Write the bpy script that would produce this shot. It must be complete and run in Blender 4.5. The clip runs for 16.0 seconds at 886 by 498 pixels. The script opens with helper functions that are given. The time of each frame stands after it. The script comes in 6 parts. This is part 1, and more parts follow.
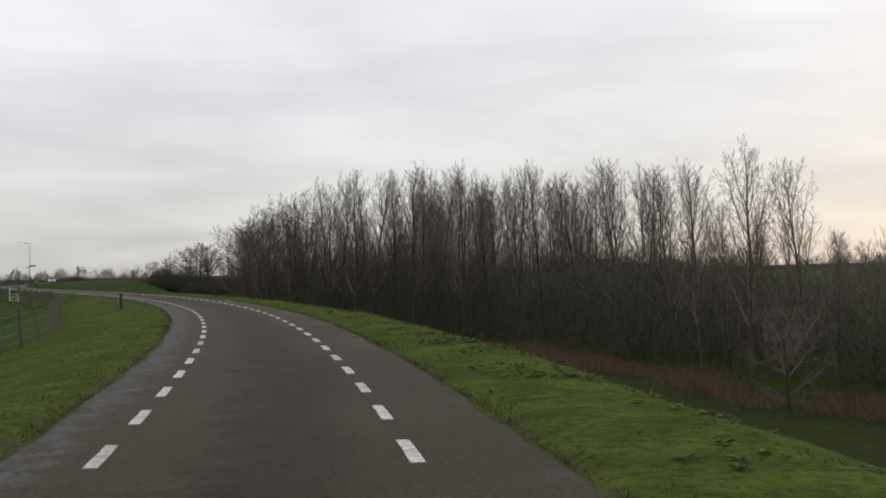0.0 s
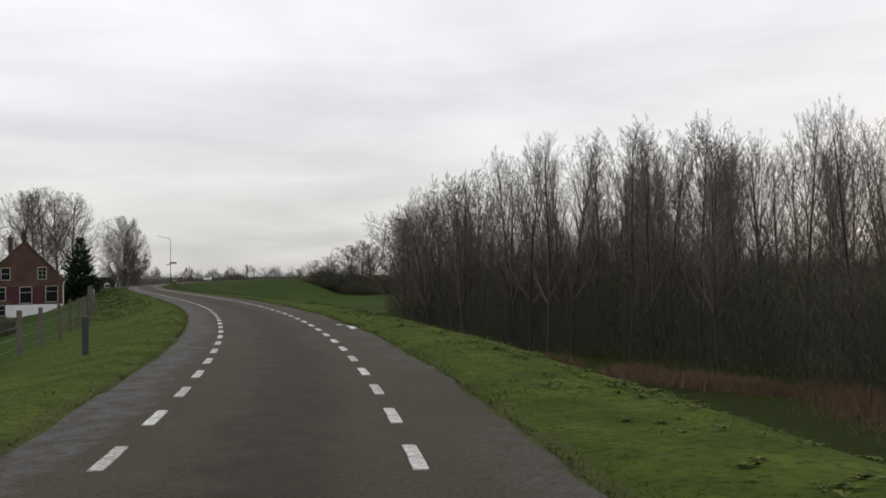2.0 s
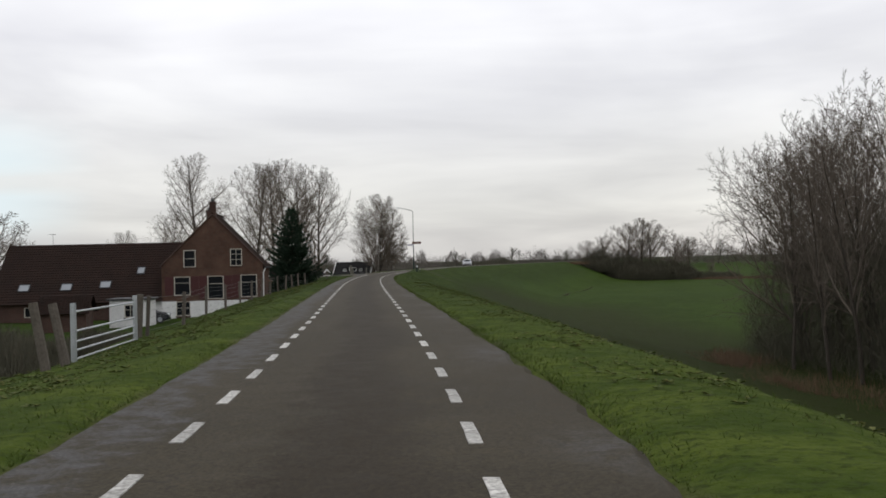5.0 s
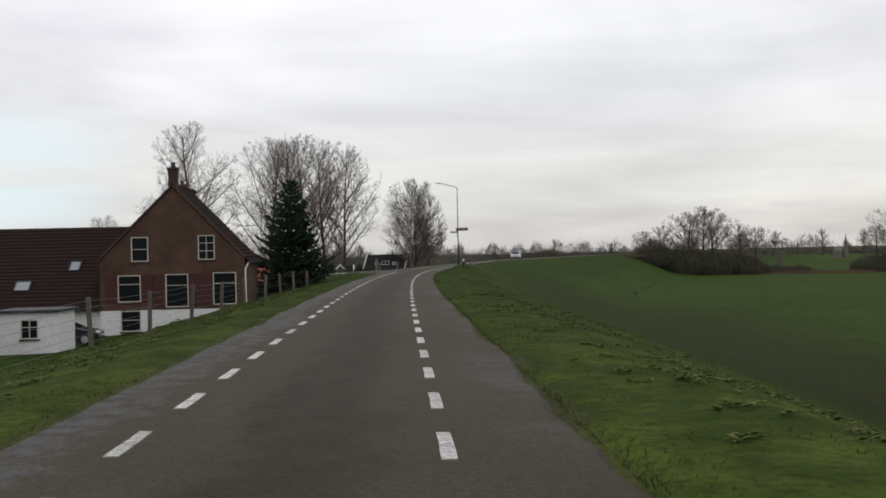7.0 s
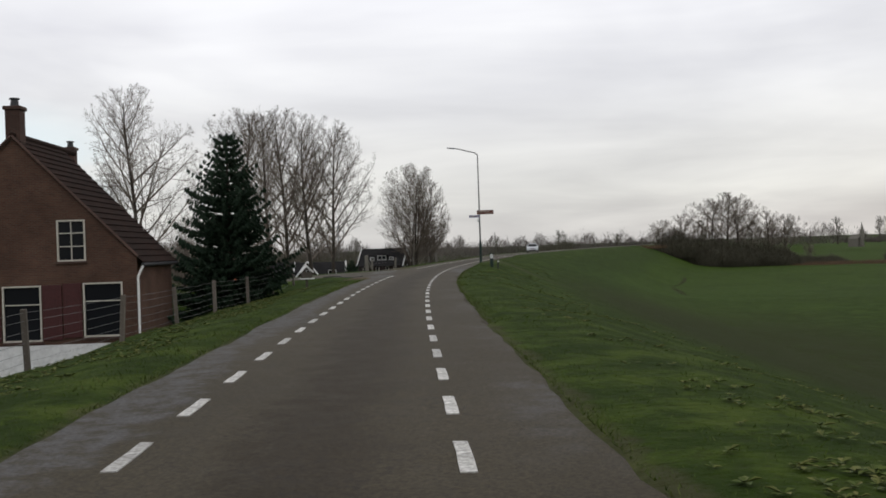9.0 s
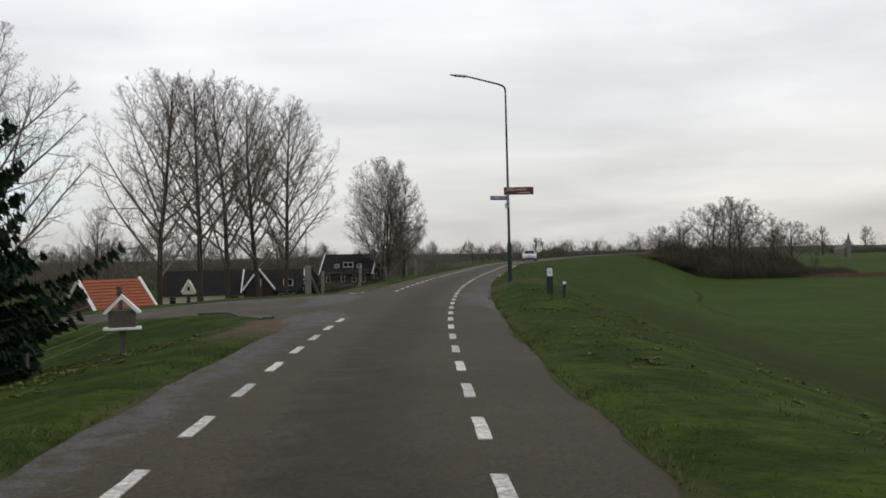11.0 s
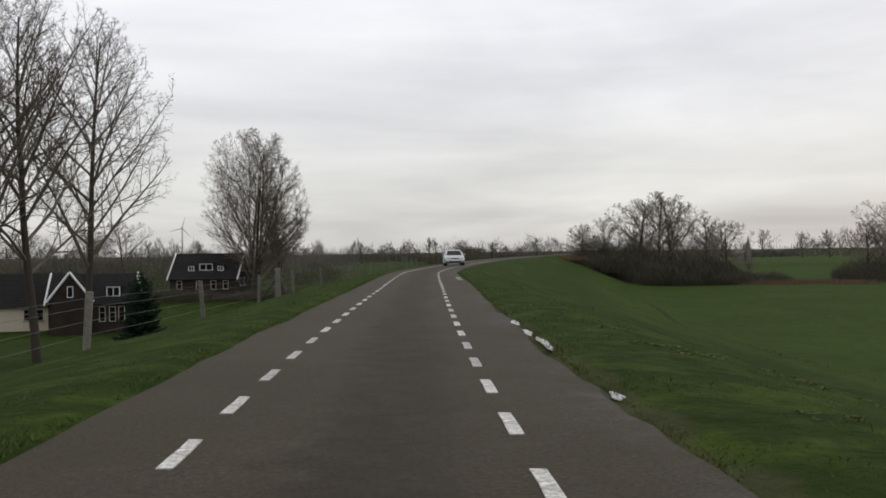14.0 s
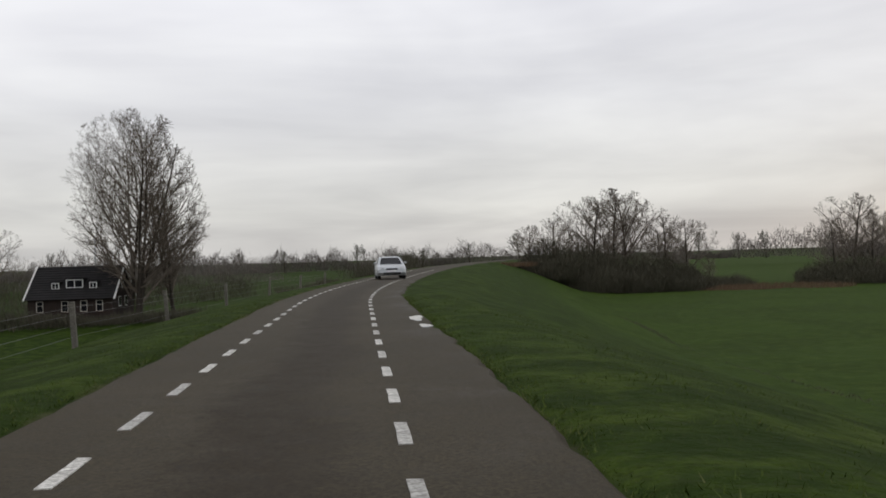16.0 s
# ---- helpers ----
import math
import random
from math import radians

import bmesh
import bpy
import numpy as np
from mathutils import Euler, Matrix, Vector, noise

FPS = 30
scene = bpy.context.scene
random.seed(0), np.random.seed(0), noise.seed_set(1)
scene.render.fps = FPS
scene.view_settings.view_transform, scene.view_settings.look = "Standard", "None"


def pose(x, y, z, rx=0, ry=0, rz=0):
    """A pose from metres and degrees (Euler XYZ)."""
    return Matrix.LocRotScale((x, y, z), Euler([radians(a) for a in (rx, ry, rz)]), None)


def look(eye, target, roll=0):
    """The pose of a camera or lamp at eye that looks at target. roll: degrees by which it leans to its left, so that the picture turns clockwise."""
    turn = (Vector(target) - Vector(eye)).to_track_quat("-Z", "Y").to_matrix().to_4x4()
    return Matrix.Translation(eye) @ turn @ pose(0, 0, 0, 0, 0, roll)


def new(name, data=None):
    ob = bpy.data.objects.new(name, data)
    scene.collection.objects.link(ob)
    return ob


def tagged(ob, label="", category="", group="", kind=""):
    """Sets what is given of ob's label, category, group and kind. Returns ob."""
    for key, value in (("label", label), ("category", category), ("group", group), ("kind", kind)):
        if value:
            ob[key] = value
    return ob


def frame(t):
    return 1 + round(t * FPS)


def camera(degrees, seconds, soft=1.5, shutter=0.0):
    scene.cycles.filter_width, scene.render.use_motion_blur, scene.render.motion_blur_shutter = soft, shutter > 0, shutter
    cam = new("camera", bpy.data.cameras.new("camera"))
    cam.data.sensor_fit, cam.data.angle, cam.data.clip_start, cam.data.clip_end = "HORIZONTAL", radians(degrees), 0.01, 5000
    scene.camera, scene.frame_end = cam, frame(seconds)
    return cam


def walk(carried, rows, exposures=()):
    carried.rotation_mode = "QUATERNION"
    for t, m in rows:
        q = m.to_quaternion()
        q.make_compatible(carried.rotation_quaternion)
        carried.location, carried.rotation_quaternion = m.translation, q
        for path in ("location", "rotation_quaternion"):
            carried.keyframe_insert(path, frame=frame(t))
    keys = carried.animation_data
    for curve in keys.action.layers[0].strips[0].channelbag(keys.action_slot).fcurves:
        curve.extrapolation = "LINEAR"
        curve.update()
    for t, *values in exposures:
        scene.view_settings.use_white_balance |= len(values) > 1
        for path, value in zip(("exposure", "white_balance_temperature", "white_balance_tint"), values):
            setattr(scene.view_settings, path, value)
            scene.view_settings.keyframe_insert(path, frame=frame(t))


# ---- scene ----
cam = camera(50.0, 16.0, soft=1.7)
PATH = [
    (0, (5.158, 4.468, 1.366), (6.173, 6.191, 1.409), -1.24),
    (0.5, (7.651, 10.027, 1.351), (8.580, 11.798, 1.390), -1.53),
    (1, (10.156, 16.244, 1.335), (11.004, 18.055, 1.379), -1.70),
    (1.5, (12.134, 22.267, 1.336), (12.917, 24.107, 1.381), -1.74),
    (2, (14.159, 29.131, 1.319), (14.868, 31.001, 1.368), -1.00),
    (2.5, (15.832, 35.490, 1.343), (16.449, 37.391, 1.394), -1.19),
    (3, (17.378, 42.595, 1.371), (17.878, 44.531, 1.413), -1.36),
    (3.5, (18.488, 49.499, 1.399), (18.895, 51.457, 1.434), -1.24),
    (4, (19.219, 55.029, 1.365), (19.551, 57.001, 1.398), -0.59),
    (4.5, (19.989, 62.228, 1.355), (20.245, 64.212, 1.385), -1.38),
    (5, (20.662, 69.861, 1.344), (20.834, 71.854, 1.368), -1.34),
    (7.5, (21.425, 102.349, 1.319), (21.507, 104.348, 1.328), -1.26),
    (8, (21.351, 108.137, 1.326), (21.410, 110.136, 1.334), -1.20),
    (8.5, (21.360, 115.236, 1.339), (21.405, 117.235, 1.347), -1.20),
    (9, (21.432, 121.061, 1.361), (21.531, 123.058, 1.357), -1.94),
    (11.5, (21.908, 153.889, 1.361), (22.091, 155.881, 1.370), -1.36),
    (12, (22.238, 159.519, 1.398), (22.450, 161.508, 1.401), -1.57),
    (12.5, (22.833, 166.624, 1.368), (23.061, 168.611, 1.374), -1.73),
    (13, (23.146, 172.355, 1.372), (23.404, 174.338, 1.369), -1.49),
    (13.5, (23.977, 179.859, 1.283), (24.265, 181.838, 1.281), -1.51),
    (14, (24.811, 185.890, 1.330), (25.208, 187.851, 1.335), -0.78),
    (14.5, (26.045, 193.353, 1.365), (26.518, 195.296, 1.375), -0.76),
    (15, (27.237, 199.415, 1.361), (27.746, 201.350, 1.375), -1.07),
    (15.5, (28.436, 205.116, 1.378), (28.967, 207.044, 1.394), -1.47),
    (16, (29.746, 211.388, 1.350), (30.290, 213.313, 1.366), -1.74),
]
walk(cam, [(t, look(eye, target, roll)) for t, eye, target, roll in PATH],
     exposures=((0, -0.26), (1, -0.24), (3, -0.13), (5, -0.13), (9, -0.16), (12.5, -0.14), (14, -0.20), (16, -0.29)))

# ---- world and light ----
world = bpy.data.worlds.new("overcast_sky")
scene.world = world
world.use_nodes = True
wn, wl = world.node_tree.nodes, world.node_tree.links
wn.clear()


w_out = wn.new("ShaderNodeOutputWorld")
w_bg = wn.new("ShaderNodeBackground")
w_bg.inputs[1].default_value = 1.05
sky = wn.new("ShaderNodeTexSky")
sky.sky_type = "NISHITA"
sky.sun_disc = False
sky.sun_elevation = radians(14)
sky.sun_rotation = radians(62)
sky_scale = wn.new("ShaderNodeVectorMath")
sky_scale.operation = "SCALE"
sky_scale.inputs["Scale"].default_value = 0.007
wl.new(sky.outputs[0], sky_scale.inputs[0])
w_tc = wn.new("ShaderNodeTexCoord")
w_sep = wn.new("ShaderNodeSeparateXYZ")
wl.new(w_tc.outputs["Generated"], w_sep.inputs[0])
# clouds lie on a flat layer: divide by height so that the bands crowd at the horizon
w_h = wn.new("ShaderNodeMath"); w_h.operation = "MAXIMUM"; w_h.inputs[1].default_value = 0.0
wl.new(w_sep.outputs[2], w_h.inputs[0])
w_ha = wn.new("ShaderNodeMath"); w_ha.operation = "ADD"; w_ha.inputs[1].default_value = 0.12
wl.new(w_h.outputs[0], w_ha.inputs[0])
w_px = wn.new("ShaderNodeMath"); w_px.operation = "DIVIDE"
wl.new(w_sep.outputs[0], w_px.inputs[0]); wl.new(w_ha.outputs[0], w_px.inputs[1])
w_py = wn.new("ShaderNodeMath"); w_py.operation = "DIVIDE"
wl.new(w_sep.outputs[1], w_py.inputs[0]); wl.new(w_ha.outputs[0], w_py.inputs[1])
w_cv = wn.new("ShaderNodeCombineXYZ")
wl.new(w_px.outputs[0], w_cv.inputs[0]); wl.new(w_py.outputs[0], w_cv.inputs[1])
w_n1 = wn.new("ShaderNodeTexNoise")
w_n1.inputs["Scale"].default_value = 0.62
w_n1.inputs["Detail"].default_value = 5.0
w_n1.inputs["Roughness"].default_value = 0.5
w_n1.inputs["Distortion"].default_value = 0.4
wl.new(w_cv.outputs[0], w_n1.inputs["Vector"])
w_ramp = wn.new("ShaderNodeValToRGB")
w_ramp.color_ramp.elements[0].position = 0.30
w_ramp.color_ramp.elements[0].color = (0.82, 0.82, 0.845, 1)
w_ramp.color_ramp.elements[1].position = 0.68
w_ramp.color_ramp.elements[1].color = (1.14, 1.14, 1.145, 1)
wl.new(w_n1.outputs[0], w_ramp.inputs[0])
# thin streaks that lie along the horizon
w_st = wn.new("ShaderNodeVectorMath"); w_st.operation = "MULTIPLY"
w_st.inputs[1].default_value = (1.7, 1.7, 9.0)
wl.new(w_tc.outputs["Generated"], w_st.inputs[0])
w_n2 = wn.new("ShaderNodeTexNoise")
w_n2.inputs["Scale"].default_value = 1.0
w_n2.inputs["Detail"].default_value = 4.0
w_n2.inputs["Roughness"].default_value = 0.55
w_n2.inputs["Distortion"].default_value = 0.6
wl.new(w_st.outputs[0], w_n2.inputs["Vector"])
w_r2 = wn.new("ShaderNodeValToRGB")
w_r2.color_ramp.elements[0].position, w_r2.color_ramp.elements[1].position = 0.32, 0.68
w_r2.color_ramp.elements[0].color, w_r2.color_ramp.elements[1].color = (0.90, 0.90, 0.92, 1), (1.09, 1.09, 1.08, 1)
wl.new(w_n2.outputs[0], w_r2.inputs[0])
# the cloud sheet is creamy and dimmer low down, whiter higher up
w_hz = wn.new("ShaderNodeValToRGB")
w_hz.color_ramp.elements[0].position = 0.0
w_hz.color_ramp.elements[0].color = (0.66, 0.65, 0.63, 1)
w_hz.color_ramp.elements[1].position = 1.0
w_hz.color_ramp.elements[1].color = (0.97, 0.97, 0.985, 1)
for pos, col in ((0.05, (0.73, 0.725, 0.70)), (0.10, (0.76, 0.755, 0.745)), (0.16, (0.86, 0.86, 0.87)), (0.26, (1.02, 1.02, 1.04))):
    e = w_hz.color_ramp.elements.new(pos)
    e.color = (*col, 1)
wl.new(w_h.outputs[0], w_hz.inputs[0])
w_m1 = wn.new("ShaderNodeMix"); w_m1.data_type = "RGBA"; w_m1.blend_type = "MULTIPLY"
w_m1.inputs["Factor"].default_value = 1.0
wl.new(w_hz.outputs[0], w_m1.inputs[6]); wl.new(w_ramp.outputs[0], w_m1.inputs[7])
w_mix = wn.new("ShaderNodeMix"); w_mix.data_type = "RGBA"; w_mix.blend_type = "MULTIPLY"
w_mix.inputs["Factor"].default_value = 1.0
wl.new(w_m1.outputs[2], w_mix.inputs[6]); wl.new(w_r2.outputs[0], w_mix.inputs[7])
# the sheet breaks up low over the polder, with pale blue sky and a grey streak in the gap
w_dot = wn.new("ShaderNodeVectorMath"); w_dot.operation = "DOT_PRODUCT"
w_dot.inputs[1].default_value = (-0.42, 0.90, 0.09)
wl.new(w_tc.outputs["Generated"], w_dot.inputs[0])
w_gap = wn.new("ShaderNodeMapRange"); w_gap.interpolation_type = "SMOOTHSTEP"
w_gap.inputs["From Min"].default_value, w_gap.inputs["From Max"].default_value = 0.980, 0.997
wl.new(w_dot.outputs["Value"], w_gap.inputs["Value"])
w_band = wn.new("ShaderNodeValToRGB")
w_band.color_ramp.elements[0].position, w_band.color_ramp.elements[1].position = 0.02, 0.16
w_band.color_ramp.elements[0].color, w_band.color_ramp.elements[1].color = (0, 0, 0, 1), (0, 0, 0, 1)
for pos, val in ((0.05, 0.9), (0.075, 0.9), (0.087, 0.25), (0.098, 0.25), (0.108, 0.9), (0.13, 0.7)):
    w_band.color_ramp.elements.new(pos).color = (val, val, val, 1)
w_hn = wn.new("ShaderNodeMath"); w_hn.operation = "MULTIPLY_ADD"
w_hn.inputs[1].default_value = 0.05
wl.new(w_n2.outputs[0], w_hn.inputs[0])
w_hs = wn.new("ShaderNodeMath"); w_hs.operation = "SUBTRACT"; w_hs.inputs[1].default_value = 0.025
wl.new(w_h.outputs[0], w_hs.inputs[0]); wl.new(w_hs.outputs[0], w_hn.inputs[2])
wl.new(w_hn.outputs[0], w_band.inputs[0])
w_gf = wn.new("ShaderNodeMath"); w_gf.operation = "MULTIPLY"
wl.new(w_gap.outputs[0], w_gf.inputs[0]); wl.new(w_band.outputs[0], w_gf.inputs[1])
w_sky = wn.new("ShaderNodeMix"); w_sky.data_type = "RGBA"
w_sky.inputs[7].default_value = (0.80, 0.92, 0.97, 1)
wl.new(w_gf.outputs[0], w_sky.inputs["Factor"]); wl.new(w_mix.outputs[2], w_sky.inputs[6])
w_add = wn.new("ShaderNodeVectorMath"); w_add.operation = "ADD"
wl.new(w_sky.outputs[2], w_add.inputs[0]); wl.new(sky_scale.outputs[0], w_add.inputs[1])
wl.new(w_add.outputs[0], w_bg.inputs[0])
wl.new(w_bg.outputs[0], w_out.inputs[0])

sun_data = bpy.data.lights.new("sun", "SUN")
sun_data.energy = 0.12
sun_data.angle = radians(25)
sun_data.color = (1.0, 0.97, 0.92)
sun = new("sun", sun_data)
sun.matrix_world = look((0, 0, 60), (-60 * math.sin(radians(62)), -60 * math.cos(radians(62)), 30))

# ---- materials ----


def mat_base(name, rough=0.8, metal=0.0, spec=0.3):
    m = bpy.data.materials.new(name)
    m.use_nodes = True
    b = m.node_tree.nodes["Principled BSDF"]
    b.inputs["Roughness"].default_value = rough
    b.inputs["Metallic"].default_value = metal
    b.inputs["Specular IOR Level"].default_value = spec
    return m, m.node_tree.nodes, m.node_tree.links, b


def noise_node(nt, scale, detail=4.0, rough=0.6, vec=None, lk=None):
    n = nt.new("ShaderNodeTexNoise")
    n.inputs["Scale"].default_value = scale
    n.inputs["Detail"].default_value = detail
    n.inputs["Roughness"].default_value = rough
    if vec is not None:
        lk.new(vec, n.inputs["Vector"])
    return n


def two_scale(name, c1, c2, c3, big=0.4, fine=12.0, rough=0.85, bump=0.3, metal=0.0, spec=0.3, rand=0.0, lo=0.35, hi=0.65):
    """Colour that wanders from c1 to c2 at a large scale, with c3 in the grain, and a fine bump."""
    m, nt, lk, b = mat_base(name, rough, metal, spec)
    tc = nt.new("ShaderNodeTexCoord")
    n1 = noise_node(nt, big, 4, 0.6, tc.outputs["Object"], lk)
    r1 = nt.new("ShaderNodeValToRGB")
    r1.color_ramp.elements[0].position, r1.color_ramp.elements[1].position = lo, hi
    r1.color_ramp.elements[0].color = (*c1, 1)
    r1.color_ramp.elements[1].color = (*c2, 1)
    lk.new(n1.outputs[0], r1.inputs[0])
    n2 = noise_node(nt, fine, 6, 0.7, tc.outputs["Object"], lk)
    r2 = nt.new("ShaderNodeValToRGB")
    r2.color_ramp.elements[0].position, r2.color_ramp.elements[1].position = 0.42, 0.68
    lk.new(n2.outputs[0], r2.inputs[0])
    mx = nt.new("ShaderNodeMix"); mx.data_type = "RGBA"
    lk.new(r2.outputs[0], mx.inputs["Factor"])
    lk.new(r1.outputs[0], mx.inputs[6])
    mx.inputs[7].default_value = (*c3, 1)
    col = mx.outputs[2]
    if rand > 0:
        oi = nt.new("ShaderNodeObjectInfo")
        hs = nt.new("ShaderNodeHueSaturation")
        mr = nt.new("ShaderNodeMapRange")
        mr.inputs["To Min"].default_value, mr.inputs["To Max"].default_value = 1 - rand, 1 + rand
        lk.new(oi.outputs["Random"], mr.inputs["Value"])
        lk.new(mr.outputs[0], hs.inputs["Value"])
        lk.new(col, hs.inputs["Color"])
        col = hs.outputs[0]
    lk.new(col, b.inputs["Base Color"])
    if bump > 0:
        bp = nt.new("ShaderNodeBump")
        bp.inputs["Strength"].default_value = bump
        bp.inputs["Distance"].default_value = 0.02
        lk.new(n2.outputs[0], bp.inputs["Height"])
        lk.new(bp.outputs[0], b.inputs["Normal"])
    return m


def island_mat(name, cols, rough=0.8, spec=0.2):
    """Colours that differ from blade to blade and from twig to twig."""
    m, nt, lk, b = mat_base(name, rough, 0, spec)
    g = nt.new("ShaderNodeNewGeometry")
    r = nt.new("ShaderNodeValToRGB")
    while len(r.color_ramp.elements) < len(cols):
        r.color_ramp.elements.new(0.5)
    for i, c in enumerate(cols):
        r.color_ramp.elements[i].position = i / (len(cols) - 1)
        r.color_ramp.elements[i].color = (*c, 1)
    lk.new(g.outputs["Random Per Island"], r.inputs[0])
    lk.new(r.outputs[0], b.inputs["Base Color"])
    return m


def calc(nt, lk, op, x, y=0.0):
    n = nt.new("ShaderNodeMath")
    n.operation = op
    for i, q in enumerate((x, y)):
        if isinstance(q, (int, float)):
            n.inputs[i].default_value = q
        else:
            lk.new(q, n.inputs[i])
    return n.outputs[0]


def ramp_to(nt, lk, x, lo, hi):
    """0 at lo, 1 at hi, eased; lo may be the larger one."""
    n = nt.new("ShaderNodeMapRange")
    n.interpolation_type = "SMOOTHSTEP"
    lk.new(x, n.inputs["Value"])
    flip = lo > hi
    n.inputs["From Min"].default_value, n.inputs["From Max"].default_value = (hi, lo) if flip else (lo, hi)
    n.inputs["To Min"].default_value, n.inputs["To Max"].default_value = (1.0, 0.0) if flip else (0.0, 1.0)
    return n.outputs[0]


def blend(nt, lk, fac, c1, c2):
    m = nt.new("ShaderNodeMix")
    m.data_type = "RGBA"
    lk.new(fac, m.inputs["Factor"])
    for i, c in ((6, c1), (7, c2)):
        if isinstance(c, tuple):
            m.inputs[i].default_value = (*c, 1)
        else:
            lk.new(c, m.inputs[i])
    return m.outputs[2]


def along_road(nt, lk):
    """Metres to the right of the painted line and metres along it, from the surface's own map."""
    uv = nt.new("ShaderNodeUVMap")
    uv.uv_map = "road_map"
    sp = nt.new("ShaderNodeSeparateXYZ")
    lk.new(uv.outputs[0], sp.inputs[0])
    return sp.outputs[0], sp.outputs[1]


def asphalt(name, tracks):
    """Worn asphalt: fine chippings, broad stains, brown film between the wheel tracks, pale broken edges."""
    m, nt, lk, b = mat_base(name, 0.85, 0, 0.14)
    tc = nt.new("ShaderNodeTexCoord")
    ob = tc.outputs["Object"]
    fine = noise_node(nt, 28.0, 6, 0.85, ob, lk)
    mid = noise_node(nt, 2.2, 6, 0.7, ob, lk)
    big = noise_node(nt, 0.22, 5, 0.65, ob, lk)
    col = blend(nt, lk, ramp_to(nt, lk, big.outputs[0], 0.36, 0.64), (0.051, 0.0420, 0.0255), (0.065, 0.0535, 0.0335))
    col = blend(nt, lk, ramp_to(nt, lk, mid.outputs[0], 0.42, 0.75), col, (0.073, 0.061, 0.0395))
    if tracks:
        lat, along = along_road(nt, lk)
        wob = calc(nt, lk, "MULTIPLY", calc(nt, lk, "SUBTRACT", mid.outputs[0], 0.5), 1.1)
        wob2 = calc(nt, lk, "MULTIPLY", calc(nt, lk, "SUBTRACT", big.outputs[0], 0.5), 1.5)
        lw = calc(nt, lk, "ADD", lat, calc(nt, lk, "ADD", wob, wob2))
        mid_band = calc(nt, lk, "MULTIPLY", ramp_to(nt, lk, lw, -1.75, -1.15), ramp_to(nt, lk, lw, -0.15, -0.75))
        col = blend(nt, lk, calc(nt, lk, "MULTIPLY", mid_band, 0.9), col, (0.038, 0.0290, 0.0165))
        left = calc(nt, lk, "MULTIPLY", ramp_to(nt, lk, lw, -2.40, -2.70), 0.9)
        left = calc(nt, lk, "MULTIPLY", left, ramp_to(nt, lk, along, 165.0, 150.0))
        right = calc(nt, lk, "MULTIPLY", ramp_to(nt, lk, lw, 0.35, 0.95), ramp_to(nt, lk, big.outputs[0], 0.45, 0.62))
        spot = calc(nt, lk, "MULTIPLY", calc(nt, lk, "MULTIPLY", ramp_to(nt, lk, along, 155.0, 163.0), ramp_to(nt, lk, along, 178.0, 168.0)), calc(nt, lk, "MULTIPLY", ramp_to(nt, lk, lw, 0.25, 0.7), ramp_to(nt, lk, big.outputs[0], 0.42, 0.56)))
        pale = calc(nt, lk, "MAXIMUM", left, calc(nt, lk, "MAXIMUM", calc(nt, lk, "MULTIPLY", right, 0.6), spot))
    else:
        pale = calc(nt, lk, "MULTIPLY", ramp_to(nt, lk, noise_node(nt, 0.42, 5, 0.7, ob, lk).outputs[0], 0.50, 0.60), 0.8)
    # worn patches round the junction
    for cx, cy, rx, ry in ((20.7, 178.2, 0.75, 3.0), (20.4, 175.6, 0.6, 1.0), (20.6, 168.6, 0.8, 2.4), (25.1, 176.6, 0.45, 2.6), (24.9, 171.6, 0.3, 2.2)):
        away = nt.new("ShaderNodeVectorMath"); away.operation = "SUBTRACT"
        lk.new(ob, away.inputs[0]); away.inputs[1].default_value = (cx, cy, 0)
        size = nt.new("ShaderNodeVectorMath"); size.operation = "MULTIPLY"
        lk.new(away.outputs[0], size.inputs[0]); size.inputs[1].default_value = (1 / rx, 1 / ry, 0)
        dist = nt.new("ShaderNodeVectorMath"); dist.operation = "LENGTH"
        lk.new(size.outputs[0], dist.inputs[0])
        worn = ramp_to(nt, lk, calc(nt, lk, "ADD", dist.outputs["Value"], calc(nt, lk, "MULTIPLY", calc(nt, lk, "SUBTRACT", mid.outputs[0], 0.5), 2.4)), 1.12, 0.85)
        pale = calc(nt, lk, "MAXIMUM", pale, worn)
    pale = calc(nt, lk, "MULTIPLY", pale, ramp_to(nt, lk, noise_node(nt, 3.0, 6, 0.75, ob, lk).outputs[0], 0.36, 0.60))
    col = blend(nt, lk, pale, col, (0.112, 0.110, 0.110))
    grit = blend(nt, lk, ramp_to(nt, lk, fine.outputs[0], 0.35, 0.70), (0.47, 0.47, 0.47), (1.18, 1.17, 1.15))
    mx = nt.new("ShaderNodeMix"); mx.data_type = "RGBA"; mx.blend_type = "MULTIPLY"
    mx.inputs["Factor"].default_value = 1.0
    lk.new(col, mx.inputs[6]); lk.new(grit, mx.inputs[7])
    # a few dark cracks
    vor = nt.new("ShaderNodeTexVoronoi")
    vor.feature = "DISTANCE_TO_EDGE"
    vor.inputs["Scale"].default_value = 0.55
    wv = nt.new("ShaderNodeVectorMath"); wv.operation = "ADD"
    sc = nt.new("ShaderNodeVectorMath"); sc.operation = "SCALE"; sc.inputs["Scale"].default_value = 0.9
    lk.new(mid.outputs["Color"], sc.inputs[0]); lk.new(sc.outputs[0], wv.inputs[1]); lk.new(ob, wv.inputs[0])
    lk.new(wv.outputs[0], vor.inputs["Vector"])
    crack = calc(nt, lk, "MULTIPLY", ramp_to(nt, lk, vor.outputs["Distance"], 0.010, 0.002), ramp_to(nt, lk, big.outputs[0], 0.50, 0.60))
    col = blend(nt, lk, calc(nt, lk, "MULTIPLY", crack, 0.6), mx.outputs[2], (0.02, 0.018, 0.016))
